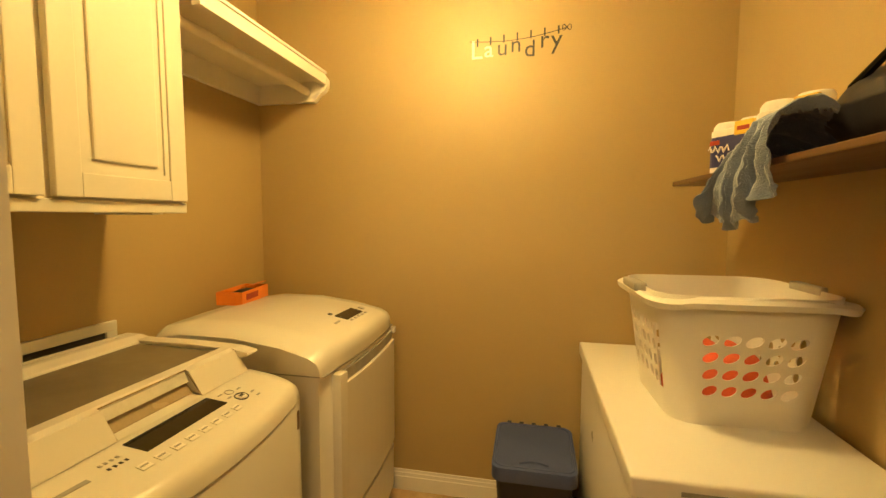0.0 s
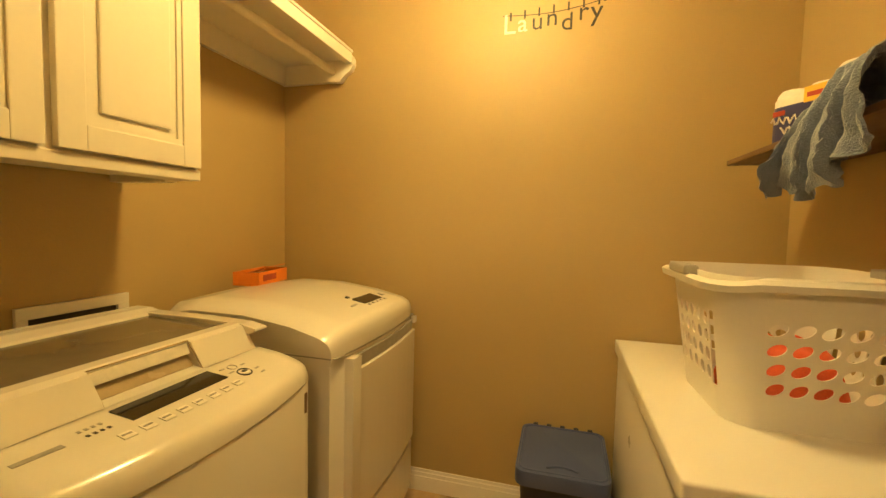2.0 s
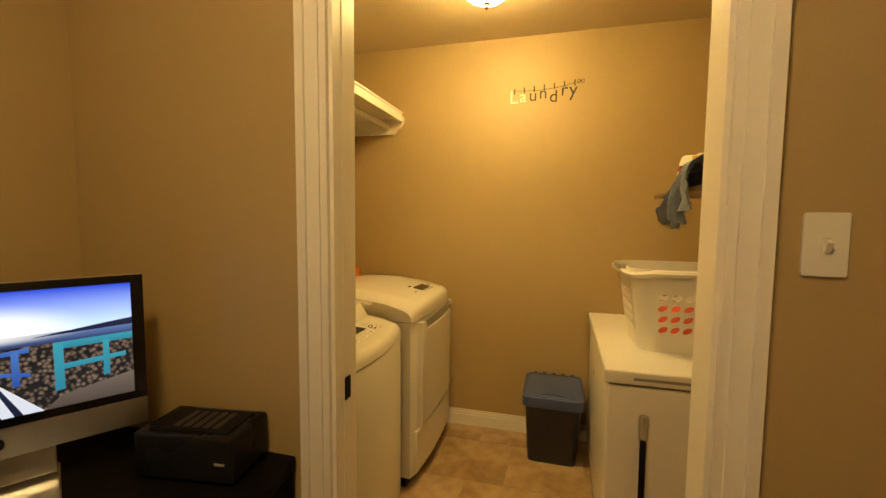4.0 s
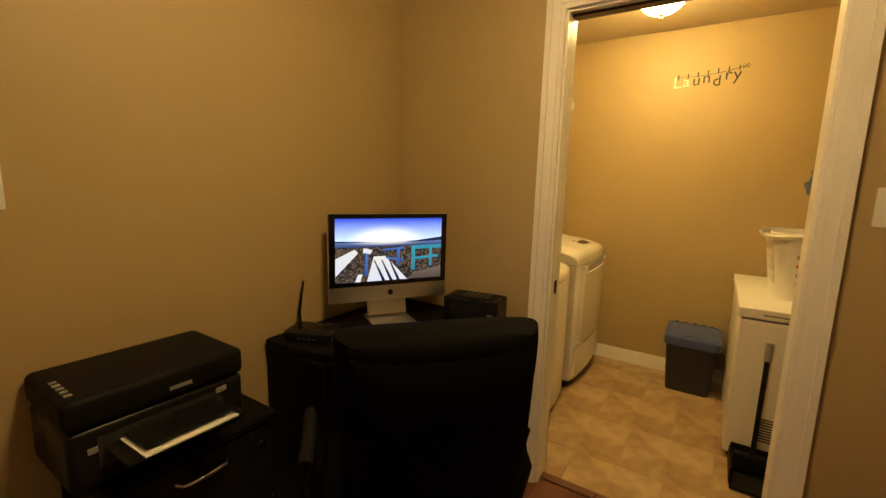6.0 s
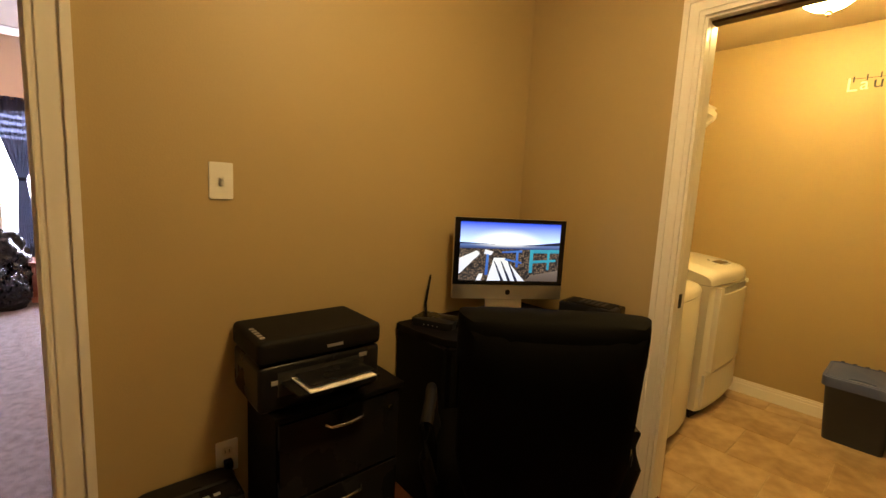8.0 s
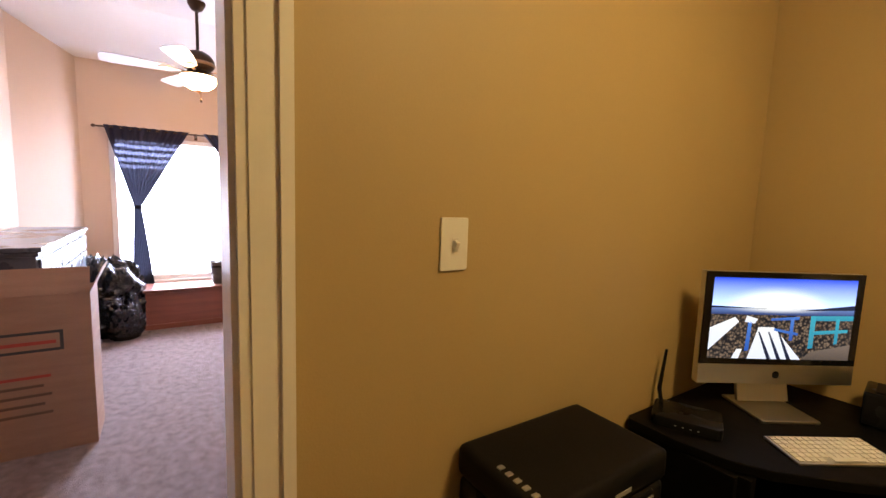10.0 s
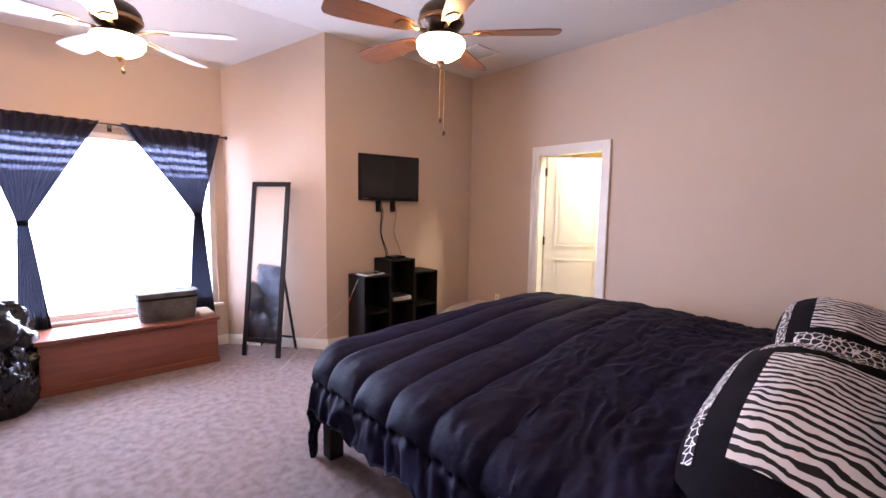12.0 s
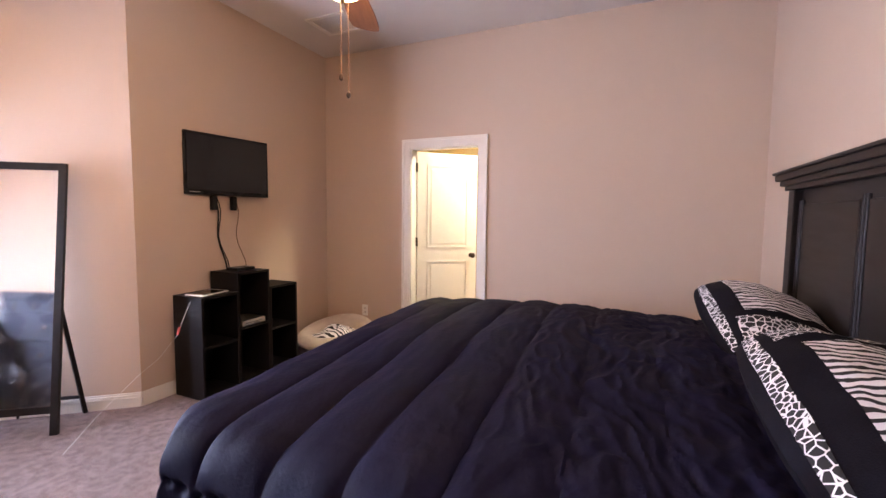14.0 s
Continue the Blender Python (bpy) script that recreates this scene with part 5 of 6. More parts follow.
on_screen([(0.70, 0.14), (0.735, 0.15), (0.735, 0.55), (0.70, 0.55)], 3, P_TEAL)
on_screen([(0.88, 0.2), (0.905, 0.21), (0.905, 0.52), (0.88, 0.52)], 3, P_TEAL)
for u in (0.40, 0.47, 0.54):
    on_screen([(u + 0.02, 0.0), (u + 0.05, 0.0), (u - 0.05, 0.34), (u - 0.06, 0.34)], 2, P_DARK)

# keyboard, mouse, router, black box on the desk
kb = thing("keyboard", "slim aluminium keyboard with white keys", "keyboard", pose(-0.194, -0.132, DZ, 0, 0, 58))
part("case", moved(box(-0.142, 0.142, -0.063, 0.063, 0.001, 0.008, 0.002), pose(0, 0, 0, 3, 0, 0)), ALU, kb)
key_mesh = None
for r in range(6):
    for c in range(14):
        if r == 0 and 3 < c < 9:
            if c == 4:
                part("key", moved(box(-0.0405, 0.0455, -0.0077, 0.0077, 0.008, 0.0115, 0.001), pose(0, -0.0478, 0, 3, 0, 0)), PAPER, kb)
            continue
        if key_mesh is None:
            k0 = part("key", box(-0.0077, 0.0077, -0.0077, 0.0077, 0.0, 0.0035), PAPER, kb)
            key_mesh = k0.data
        else:
            k0 = new("key", key_mesh)
            k0.parent = kb
        k0.matrix_basis = pose(0, 0, 0, 3, 0, 0) @ Matrix.Translation((-0.1285 + 0.0198 * c, -0.0478 + 0.0191 * r, 0.008))
mouse = thing("computer_mouse", "white low curved computer mouse", "mouse", pose(0.002, 0.055, DZ, 0, 0, 58))
part("shell", sheet(lambda u, v: Vector((0.029 * math.cos(2 * math.pi * u) * math.sin(math.pi / 2 * v) ** 0.8, 0.056 * math.sin(2 * math.pi * u) * math.sin(math.pi / 2 * v) ** 0.8, 0.002 + 0.02 * math.cos(math.pi / 2 * v))), 28, 10), PAPER, mouse, smooth=True)
part("base", prism(rounded(-0.026, 0.026, -0.053, 0.053, 0.02), 0.0, 0.003), ALU, mouse)
router = thing("wifi_router", "black wireless router with one raised antenna", "router", pose(-0.49, -0.325, DZ, 0, 0, 25))
part("case", prism(rounded(-0.095, 0.095, -0.07, 0.07, 0.02), 0.0, 0.032, 0.006), BLACK_GLOSS, router, smooth=True)
part("antenna", tube([(-0.075, 0.045, 0.028), (-0.085, 0.055, 0.07), (-0.075, 0.075, 0.20)], 0.006, 8, taper=[1, 1.1, 0.7]), BLACK_MATTE, router, smooth=True)
for i in range(4):
    part("light", box(-0.03 + 0.02 * i, -0.024 + 0.02 * i, -0.071, -0.0695, 0.012, 0.015), LABEL_GREY, router)
hub = thing("external_drive", "black box-shaped desktop drive with slotted top", "drive", pose(-0.085, 0.245, DZ, 0, 0, 8))
part("case", box(-0.125, 0.125, -0.075, 0.075, 0.004, 0.112, 0.01, 3), BLACK_GLOSS, hub, smooth=True)
part("top_plate", box(-0.10, 0.10, -0.055, 0.055, 0.112, 0.116, 0.002), BLACK_MATTE, hub)
for i in range(5):
    part("slot", box(-0.05 + 0.025 * i, -0.035 + 0.025 * i, -0.04, 0.04, 0.116, 0.1175), LABEL_DARK, hub)
part("front_light", box(0.08, 0.105, -0.0765, -0.0745, 0.05, 0.056), LABEL_GREY, hub)

# office chair: local -y is the side seen
chair = thing("office_chair", "black padded leather office chair pushed under the desk", "office chair", pose(0.284, -0.605, -0.012, 0, 0, 49.2))


def cushion(w, d, h, puff):
    bm = box(-w / 2, w / 2, -d / 2, d / 2, 0, h)
    bmesh.ops.subdivide_edges(bm, edges=list(bm.edges), cuts=7, use_grid_fill=True)
    for v in bm.verts:
        a, b, c = v.co.x / (w / 2), v.co.y / (d / 2), v.co.z / h * 2 - 1
        k = (1 - a ** 4) * (1 - b ** 4)
        v.co.z += puff * k * (1 if c > 0 else -1) * abs(c)
        r = 1 - 0.06 * (abs(a) ** 6 + abs(b) ** 6) * c * c
        v.co.x *= r - 0.03 * c * c
        v.co.y *= r - 0.03 * c * c
    return bm


back = cushion(0.46, 0.60, 0.10, 0.03)
for v in back.verts:
    if v.co.y < -0.05:
        v.co.x *= 1 - 0.25 * (abs(v.co.y + 0.05) / 0.21) ** 2
part("backrest", moved(back, pose(0, 0.06, 0.735, 96, 0, 0)), LEATHER, chair, smooth=True)
part("head_roll", moved(cushion(0.48, 0.14, 0.11, 0.02), pose(0, 0.06, 0.972, 94, 0, 0)), LEATHER, chair, "padded top roll", True)
part("seat", moved(cushion(0.54, 0.50, 0.10, 0.02), pose(0, 0.31, 0.40)), LEATHER, chair, smooth=True)
part("back_bracket", join(box(-0.05, 0.05, 0.02, 0.035, 0.34, 0.60, 0.005), box(-0.05, 0.05, 0.02, 0.30, 0.36, 0.385, 0.005)), BLACK_MATTE, chair)
part("gas_column", lathe([(0.028, 0.12), (0.028, 0.27), (0.018, 0.27), (0.018, 0.40)], 18), BLACK_MATTE, chair, smooth=True).matrix_basis = pose(0, 0.30, 0)
for i in range(5):
    a = radians(-90 + 72 * i + 10)
    ex, ey = 0.27 * math.cos(a), 0.30 + 0.27 * math.sin(a)
    part("base_arm", tube([(0, 0.30, 0.13), (ex, ey, 0.085)], 0.022, 8, taper=[1.2, 0.7]), BLACK_MATTE, chair, smooth=True)
    c = part("caster", moved(join(moved(lathe([(0.006, -0.022), (0.027, -0.02), (0.028, 0.0), (0.027, 0.02), (0.006, 0.022)], 20), pose(0, 0, 0, 90, 0, 0))), pose(ex, ey, 0.028, 0, 0, math.degrees(a))), BLACK_GLOSS, chair, smooth=True)
    part("caster_hub", moved(lathe([(0.001, -0.024), (0.01, -0.024), (0.01, 0.024), (0.001, 0.024)], 14), pose(ex, ey, 0.028, 90, 0, math.degrees(a))), CHROME, c, "chrome hub")
for s in (1, -1):
    part("armrest", join(tube([(s * 0.27, 0.12, 0.42), (s * 0.31, 0.13, 0.55), (s * 0.31, 0.15, 0.64), (s * 0.30, 0.30, 0.655), (s * 0.30, 0.40, 0.64), (s * 0.29, 0.44, 0.52), (s * 0.26, 0.42, 0.42)], 0.02, 10)), BLACK_MATTE, chair, smooth=True)

# drawer cabinet with printer
cabinet = thing("filing_cabinet", "black two-drawer cabinet with chrome bow handles", "cabinet")
KX0, KX1, KY0, KY1, KZ = -0.612, -0.335, -1.075, -0.635, 0.63
part("body", box(KX0, KX1, KY0, KY1, 0.03, KZ - 0.02, 0.002), DESK_BLACK, cabinet)
part("top", box(KX0 - 0.003, KX1 + 0.028, KY0 - 0.012, KY1 + 0.012, KZ - 0.02, KZ, 0.004), DESK_BLACK, cabinet)
for z0, z1 in ((0.345, 0.60), (0.06, 0.335)):
    dr = part("drawer", box(KX1 + 0.001, KX1 + 0.02, KY0 + 0.005, KY1 - 0.005, z0, z1, 0.003), BLACK_GLOSS, cabinet)
    yc, zc = (KY0 + KY1) / 2, z1 - 0.045
    part("handle", tube([(KX1 + 0.018, yc - 0.065, zc), (KX1 + 0.038, yc - 0.055, zc), (KX1 + 0.046, yc, zc), (KX1 + 0.038, yc + 0.055, zc), (KX1 + 0.018, yc + 0.065, zc)], 0.0065, 10), CHROME, dr, "chrome bow handle", True)
part("lock", moved(lathe([(0.001, 0.005), (0.009, 0.005), (0.01, 0.0)], 16), pose(KX1 + 0.02, KY1 - 0.04, 0.545, 0, 90, 0)), CHROME, cabinet, "chrome lock")
for x in (KX0 + 0.03, KX1 - 0.03):
    for y in (KY0 + 0.03, KY1 - 0.03):
        part("foot", box(x - 0.015, x + 0.015, y - 0.015, y + 0.015, -0.012, 0.03), BLACK_MATTE, cabinet)

prn = thing("printer", "black inkjet printer with paper in its open tray", "printer", pose(-0.47, -0.915, KZ))
part("body", box(-0.135, 0.125, -0.205, 0.205, 0.004, 0.15, 0.018, 3), BLACK_GLOSS, prn, smooth=True)
part("scanner_lid", box(-0.14, 0.13, -0.208, 0.208, 0.152, 0.228, 0.022, 4), BLACK_MATTE, prn, "black scanner lid", True)
part("front_recess", box(0.1235, 0.1275, -0.15, 0.14, 0.05, 0.125), LABEL_DARK, prn)
part("tray", moved(box(0.0, 0.15, -0.14, 0.13, 0.0, 0.008, 0.003), pose(0.105, 0, 0.088, 0, -3, 0)), BLACK_MATTE, prn)
part("paper", moved(box(0.02, 0.158, -0.108, 0.108, 0.0085, 0.0125), pose(0.105, 0, 0.088, 0, -3, 0)), PAPER, prn, "white paper sheets")
part("tray_cover", moved(box(0.0, 0.142, -0.100, 0.115, 0.016, 0.02, 0.002), pose(0.105, 0, 0.090, 0, -4, 0)), BLACK_GLOSS, prn)
part("name_bar", box(0.130, 0.1312, 0.005, 0.06, 0.176, 0.186), LABEL_GREY, prn)
part("button", box(0.1295, 0.133, 0.12, 0.15, 0.12, 0.135, 0.002), LABEL_GREY, prn)
part("button", box(0.124, 0.128, -0.17, -0.15, 0.09, 0.105, 0.002), LABEL_GREY, prn)
for i in range(5):
    part("control_button", box(-0.02 + 0.025 * i, -0.008 + 0.025 * i, -0.19, -0.175, 0.2275, 0.2305, 0.001), LABEL_GREY, prn)

shred = thing("paper_shredder", "black plastic paper shredder on the hall floor", "shredder", pose(-0.50, -1.275, -0.012))
part("bin", prism(rounded(-0.10, 0.10, -0.125, 0.125, 0.03), 0.0, 0.25, 0.004), BLACK_MATTE, shred)
part("head", prism(rounded(-0.112, 0.112, -0.14, 0.14, 0.045), 0.252, 0.362, 0.02, 3), BLACK_GLOSS, shred, smooth=True)
part("feed_slot", box(-0.03, -0.018, -0.11, 0.11, 0.3615, 0.3645), LABEL_DARK, shred)
for i in range(6):
    part("print_bar", box(0.02, 0.034, -0.09 + 0.03 * i, -0.072 + 0.03 * i, 0.3615, 0.3632), LABEL_GREY, shred)
cable = [(WX + 0.02, -1.142, 0.36), (WX + 0.05, -1.135, 0.34), (WX + 0.055, -1.12, 0.2), (WX + 0.03, -1.11, 0.03), (WX + 0.04, -1.09, 0.0)]
plug = thing("power_cable", "black power cable with plug in the wall outlet", "cable")
part("plug", box(WX + 0.008, WX + 0.035, -1.155, -1.129, 0.345, 0.372, 0.004), BLACK_MATTE, plug)
part("cord", tube(cable, 0.004, 8), BLACK_MATTE, plug, smooth=True)
# ---- bedroom ----
# bed: frame, headboard
bed = thing("bed", "dark wooden bed frame with tall panelled headboard", "bed")
HY0, HY1, FX0 = -0.66, 1.44, -3.05
HX = BX - 0.012
part("headboard", box(HX - 0.045, HX, HY0 + 0.05, HY1 - 0.05, 0.25, 1.50, 0.004), BED_WOOD, bed)
for y in (HY0 + 0.02, HY1 - 0.11):
    part("head_post", box(HX - 0.085, HX, y, y + 0.09, 0.0, 1.50, 0.006), BED_WOOD, bed)
part("cornice", join(box(HX - 0.10, HX, HY0, HY1, 1.50, 1.525, 0.004), box(HX - 0.12, HX, HY0 - 0.02, HY1 + 0.02, 1.525, 1.555, 0.01, 3), box(HX - 0.14, HX, HY0 - 0.04, HY1 + 0.04, 1.555, 1.59, 0.008), box(HX - 0.15, HX, HY0 - 0.05, HY1 + 0.05, 1.59, 1.605, 0.004)), BED_WOOD, bed, "stepped crown moulding")
for y in (HY0 + 0.12, HY0 + 0.80, HY0 + 1.28, HY1 - 0.14):
    for d in (0.0, 0.028):
        part("reed", tube([(HX - 0.05, y + d, 0.6), (HX - 0.05, y + d, 1.44)], 0.011, 10), BED_WOOD, bed, smooth=True)
for y0, y1 in ((HY0 + 0.17, HY0 + 0.78), (HY0 + 0.85, HY0 + 1.26), (HY0 + 1.33, HY1 - 0.16)):
    part("panel", box(HX - 0.058, HX - 0.04, y0, y1, 0.62, 1.42, 0.01, 2), BED_WOOD, bed)
for y in (HY0 + 0.01, HY1 - 0.045):
    part("side_rail", box(FX0 + 0.04, HX - 0.06, y, y + 0.035, 0.20, 0.37, 0.005), BED_WOOD, bed)
part("foot_rail", box(FX0, FX0 + 0.04, HY0 + 0.04, HY1 - 0.04, 0.20, 0.38, 0.005), BED_WOOD, bed)
for y in (HY0, HY1 - 0.085):
    part("foot_post", box(FX0 - 0.02, FX0 + 0.065, y, y + 0.085, 0.0, 0.42, 0.006), BED_WOOD, bed)
solid("mattress", box(FX0 + 0.05, HX - 0.06, HY0 + 0.06, HY1 - 0.06, 0.30, 0.60, 0.04, 3), DRAPE, "mattress in a black fitted sheet on the bed frame", "mattress", True)

CXA, CXB, CYA, CYB, CTOP = FX0 + 0.06, -1.12, HY0 + 0.06, HY1 - 0.06, 0.635


def duvet_point(u, v):
    """A quilted cover: puffed channels across the bed, sides that fall over the edges, a stitched hem line."""
    over_f, over_s = 0.40, 0.42
    s = -over_f + u * (CXB - CXA + over_f)
    w = -over_s + v * (CYB - CYA + 2 * over_s)
    across = CYB - CYA
    x, y = CXA + max(s, 0), CYA + min(max(w, 0), across)
    n1 = noise.noise(Vector((s * 3.2, w * 3.2, 0.3)))
    n2 = noise.noise(Vector((s * 9 + 4, w * 5, 1.7)))
    wander = s + 0.38 + 0.012 * noise.noise(Vector((s * 2, w * 2.4, 9)))
    channel = abs(math.sin(math.pi * wander / 0.262)) ** 0.42
    far_side = min(1, max(0, (w - 0.5) / 1.0))
    middle = min(1, max(w / across, 0))
    crown = 0.075 * math.sin(math.pi * middle) ** 0.7 * min(1, max(s, 0) / 0.5 + 0.3)
    slack = 1 - 0.6 * min(1, max(0, (s - 0.75) / 0.6))
    z = CTOP + 0.034 * channel * slack + crown + far_side * (0.045 + 0.04 * math.sin(math.pi * min(1, max(s, 0) / 2.1)))
    n3 = noise.noise(Vector((s * 22, w * 9, 4.1)))
    head = min(1, max(0, (s - 0.6) / 0.6))
    n4 = noise.noise(Vector((s * 11 + 3 * n1 + 2 * w, w * 3.2 + 2 * n2, 7.7)))
    n5 = noise.noise(Vector((s * 24 + 2 * n2 + 5 * w, w * 8 + 3 * n1, 2.2)))
    z += 0.012 * n1 + 0.006 * n2 + 0.003 * n3 + head * (0.024 * (0.5 - abs(n4)) + 0.010 * (0.5 - abs(n5)))
    near, far, foot = max(0, -w), max(0, w - across), max(0, -s)
    side = max(near, far)
    fall = max(side, foot) + 0.95 * min(side, foot)
    if fall > 0:
        r = 0.17
        bend = min(fall / r, math.pi / 2)
        drop = r * (1 - math.cos(bend)) + max(0, fall - r * math.pi / 2)
        out = r * 0.86 * math.sin(bend) + 0.16 * max(0, fall - r * math.pi / 2)
        low = min(1, max(0, fall - 0.20) / 0.14)
        along = s if side >= foot else w
        pucker = 0.011 * math.sin(along * 30 + 6 * n1) * low + 0.004 * math.sin(along * 64 + 7 * n2) * low
        puff = 0.022 * channel * min(1, fall / 0.1) * (1 - 0.7 * low) + 0.010 * n2
        stitch = -0.016 * math.exp(-((max(side, foot) - 0.27) / 0.018) ** 2) * (1 + 0.5 * math.sin(along * 90))
        total = side + foot
        oy = (out + pucker + puff + stitch) * side / total
        ox = (out + pucker + puff + stitch) * foot / total
        y += -oy if near > 0 else oy
        x -= ox
        z -= drop
        z += 0.008 * math.sin(60 * (s + w)) * min(1, max(0, max(side, foot) - 0.36) / 0.03)
    return Vector((x, y, z))


duvet = thing("duvet", "midnight blue channel-quilted duvet draped over the bed", "duvet")
part("cover", sheet(duvet_point, 260, 210, 0.02), DUVET, duvet, smooth=True)
for edge in (0, 1):
    part("hem_piping", tube([tuple(duvet_point(i / 90, edge)) for i in range(91)], 0.007, 6), DUVET, duvet, smooth=True)
part("hem_piping", tube([tuple(duvet_point(0, i / 90)) for i in range(91)], 0.007, 6), DUVET, duvet, smooth=True)


def pillow_mesh(w, l, h, seed, soft=0.42):
    def f(u, v):
        a, b = u * 2 - 1, v * 2 - 1
        k = max(0.0, (1 - abs(a) ** 2.6) * (1 - abs(b) ** 2.6)) ** soft
        pinch = 1 - 0.15 * abs(a) ** 3.2 - 0.03 * (1 - a * a) * abs(b) ** 3
        wr = (0.014 * noise.noise(Vector((a * 3, b * 3, seed))) + 0.006 * noise.noise(Vector((a * 8, b * 7, seed)))) * k
        return a * w / 2 * (1 - 0.16 * abs(b) ** 3.2), b * l / 2 * pinch, k, wr
    bm = bmesh.new()
    n = 30
    top, bot = [], []
    for i in range(n + 1):
        top.append([]), bot.append([])
        for j in range(n + 1):
            x, y, k, wr = f(i / n, j / n)
            top[i].append(bm.verts.new((x, y, h * 0.62 * k + wr)))
            edge = i in (0, n) or j in (0, n)
            bot[i].append(top[i][j] if edge else bm.verts.new((x, y, -h * 0.38 * k)))
    for i in range(n):
        for j in range(n):
            bm.faces.new((top[i][j], top[i + 1][j], top[i + 1][j + 1], top[i][j + 1]))
            bm.faces.new((bot[i][j], bot[i][j + 1], bot[i + 1][j + 1], bot[i + 1][j]))
    bmesh.ops.recalc_face_normals(bm, faces=bm.faces)
    return bm, f, n


def printed_pillow(name, m, w, l, h, seed, label, turned=False):
    """Black sham with a zebra middle and a giraffe-print border strip, each a patch of cloth on it."""
    t = thing(name, label, "pillow", m, "printed pillows on the bed")
    bm, f, n = pillow_mesh(w, l, h, seed, 0.62)
    part("sham", bm, DRAPE, t, "black cotton sham", True)

    def patch(u0, u1, v0, v1, mat, lbl, lift):
        def g(p, q):
            x, y, k, wr = f(u0 + (u1 - u0) * p, v0 + (v1 - v0) * q)
            return Vector((x, y, h * 0.62 * k + wr + lift))
        part("print_patch", sheet(g, 22, 22), mat, t, lbl, True)
    for u0, u1, v0, v1, mat, lbl, lift in ((0.20, 0.97, 0.10, 0.67, ZEBRA, "zebra-striped panel", 0.004), (0.12, 0.95, 0.735, 0.93, GIRAFFE_V, "giraffe-spotted panel", 0.004), (0.02, 0.07, 0.05, 0.97, GIRAFFE_V, "giraffe-spotted border", 0.005)):
        patch(u0, u1, *((1 - v1, 1 - v0) if turned else (v0, v1)), mat, lbl, lift)
    return t


def giraffe():
    m, n, k, p = nodes_of("giraffe_cells_print")
    co, vo, mr, mix = n.new("ShaderNodeTexCoord"), n.new("ShaderNodeTexVoronoi"), n.new("ShaderNodeMapRange"), n.new("ShaderNodeMix")
    vo.feature = "DISTANCE_TO_EDGE"
    vo.inputs["Scale"].default_value = 40
    mix.data_type = "RGBA"
    mix.inputs[6].default_value, mix.inputs[7].default_value = (0.78, 0.75, 0.76, 1), (0.011, 0.010, 0.012, 1)
    mr.inputs[1].default_value, mr.inputs[2].default_value = 0.06, 0.09
    k.new(co.outputs["Object"], vo.inputs[0]), k.new(vo.outputs["Distance"], mr.inputs[0]), k.new(mr.outputs[0], mix.inputs[0]), k.new(mix.outputs[2], p.inputs["Base Color"])
    p.inputs["Roughness"].default_value = 0.8
    return m


GIRAFFE_V = giraffe()
printed_pillow("pillow", pose(-1.04, -0.16, 0.765, 9, 10, 2), 0.56, 1.02, 0.31, 1.0, "black pillow with zebra and giraffe print panels")
printed_pillow("pillow", pose(-1.05, 0.87, 0.80, 13, 12, 6), 0.54, 0.90, 0.27, 2.0, "black pillow with zebra and giraffe print panels", True)
solid("black_pillow", moved(pillow_mesh(0.50, 0.80, 0.20, 3.0)[0], pose(-1.02, 1.0, 0.665, 0, 4, 0)), DRAPE, "plain black pillow under the printed one", "pillow", True, "plain pillows on the bed")
solid("black_pillow", moved(pillow_mesh(0.46, 0.80, 0.15, 4.0)[0], pose(-1.03, -0.10, 0.645, 0, 3, 0)), DRAPE, "plain black pillow under the printed one", "pillow", True, "plain pillows on the bed")

# television on its wall arm
tv = thing("television", "black flat-screen television on a wall bracket", "television", pose(-4.645, 0.92, 1.725, 0, 0, 90 - 9))
part("housing", box(-0.352, 0.352, 0.0, 0.045, -0.238, 0.238, 0.008, 3), BLACK_GLOSS, tv)
part("screen", box(-0.333, 0.333, -0.0015, 0.002, -0.205, 0.22), SCREEN_BLACK, tv, "dark glossy screen")
part("name_bar", box(-0.32, -0.24, -0.0012, 0.002, -0.222, -0.216), LABEL_GREY, tv)
part("bracket", box(-0.10, 0.10, 0.045, 0.062, -0.1, 0.1, 0.003), BLACK_MATTE, tv)
cables = thing("television_cables", "dark cables hanging from the television to the shelf", "cables")
for y, z1, r, wob in ((0.80, 0.885, 0.006, 0.02), (0.815, 0.885, 0.004, 0.028), (0.985, 0.885, 0.003, 0.03)):
    part("cable", tube([(TVX + 0.03, y + wob * math.sin(k * 0.9) + 0.09 * k / 9, 1.50 - (1.50 - z1) * k / 9) for k in range(10)], r, 7), BLACK_MATTE if r > 0.0035 else SHELF_BROWN, cables, smooth=True)
for y in (0.80, 0.985):
    part("plug", box(TVX + 0.012, TVX + 0.05, y - 0.022, y + 0.022, 1.37, 1.485, 0.006), BLACK_MATTE, cables)


def cube_tower(x0, x1, y0, y1, h, cells, label):
    """An open-fronted shelf tower, its front towards +x."""
    t = thing("cube_shelf", label, "shelf unit", group="cube shelf towers")
    b = 0.018
    for y in (y0, y1 - b):
        part("side_board", box(x0, x1, y, y + b, 0, h, 0.0015), SHELF_BLACK, t)
    for i in range(cells + 1):
        z = (h - b) * i / cells
        part("shelf_board", box(x0 + 0.002, x1 - 0.002, y0 + b, y1 - b, z, z + b), SHELF_BLACK, t)
    part("back_board", box(x0, x0 + 0.006, y0 + b, y1 - b, b, h - b), SHELF_BLACK, t)
    return t


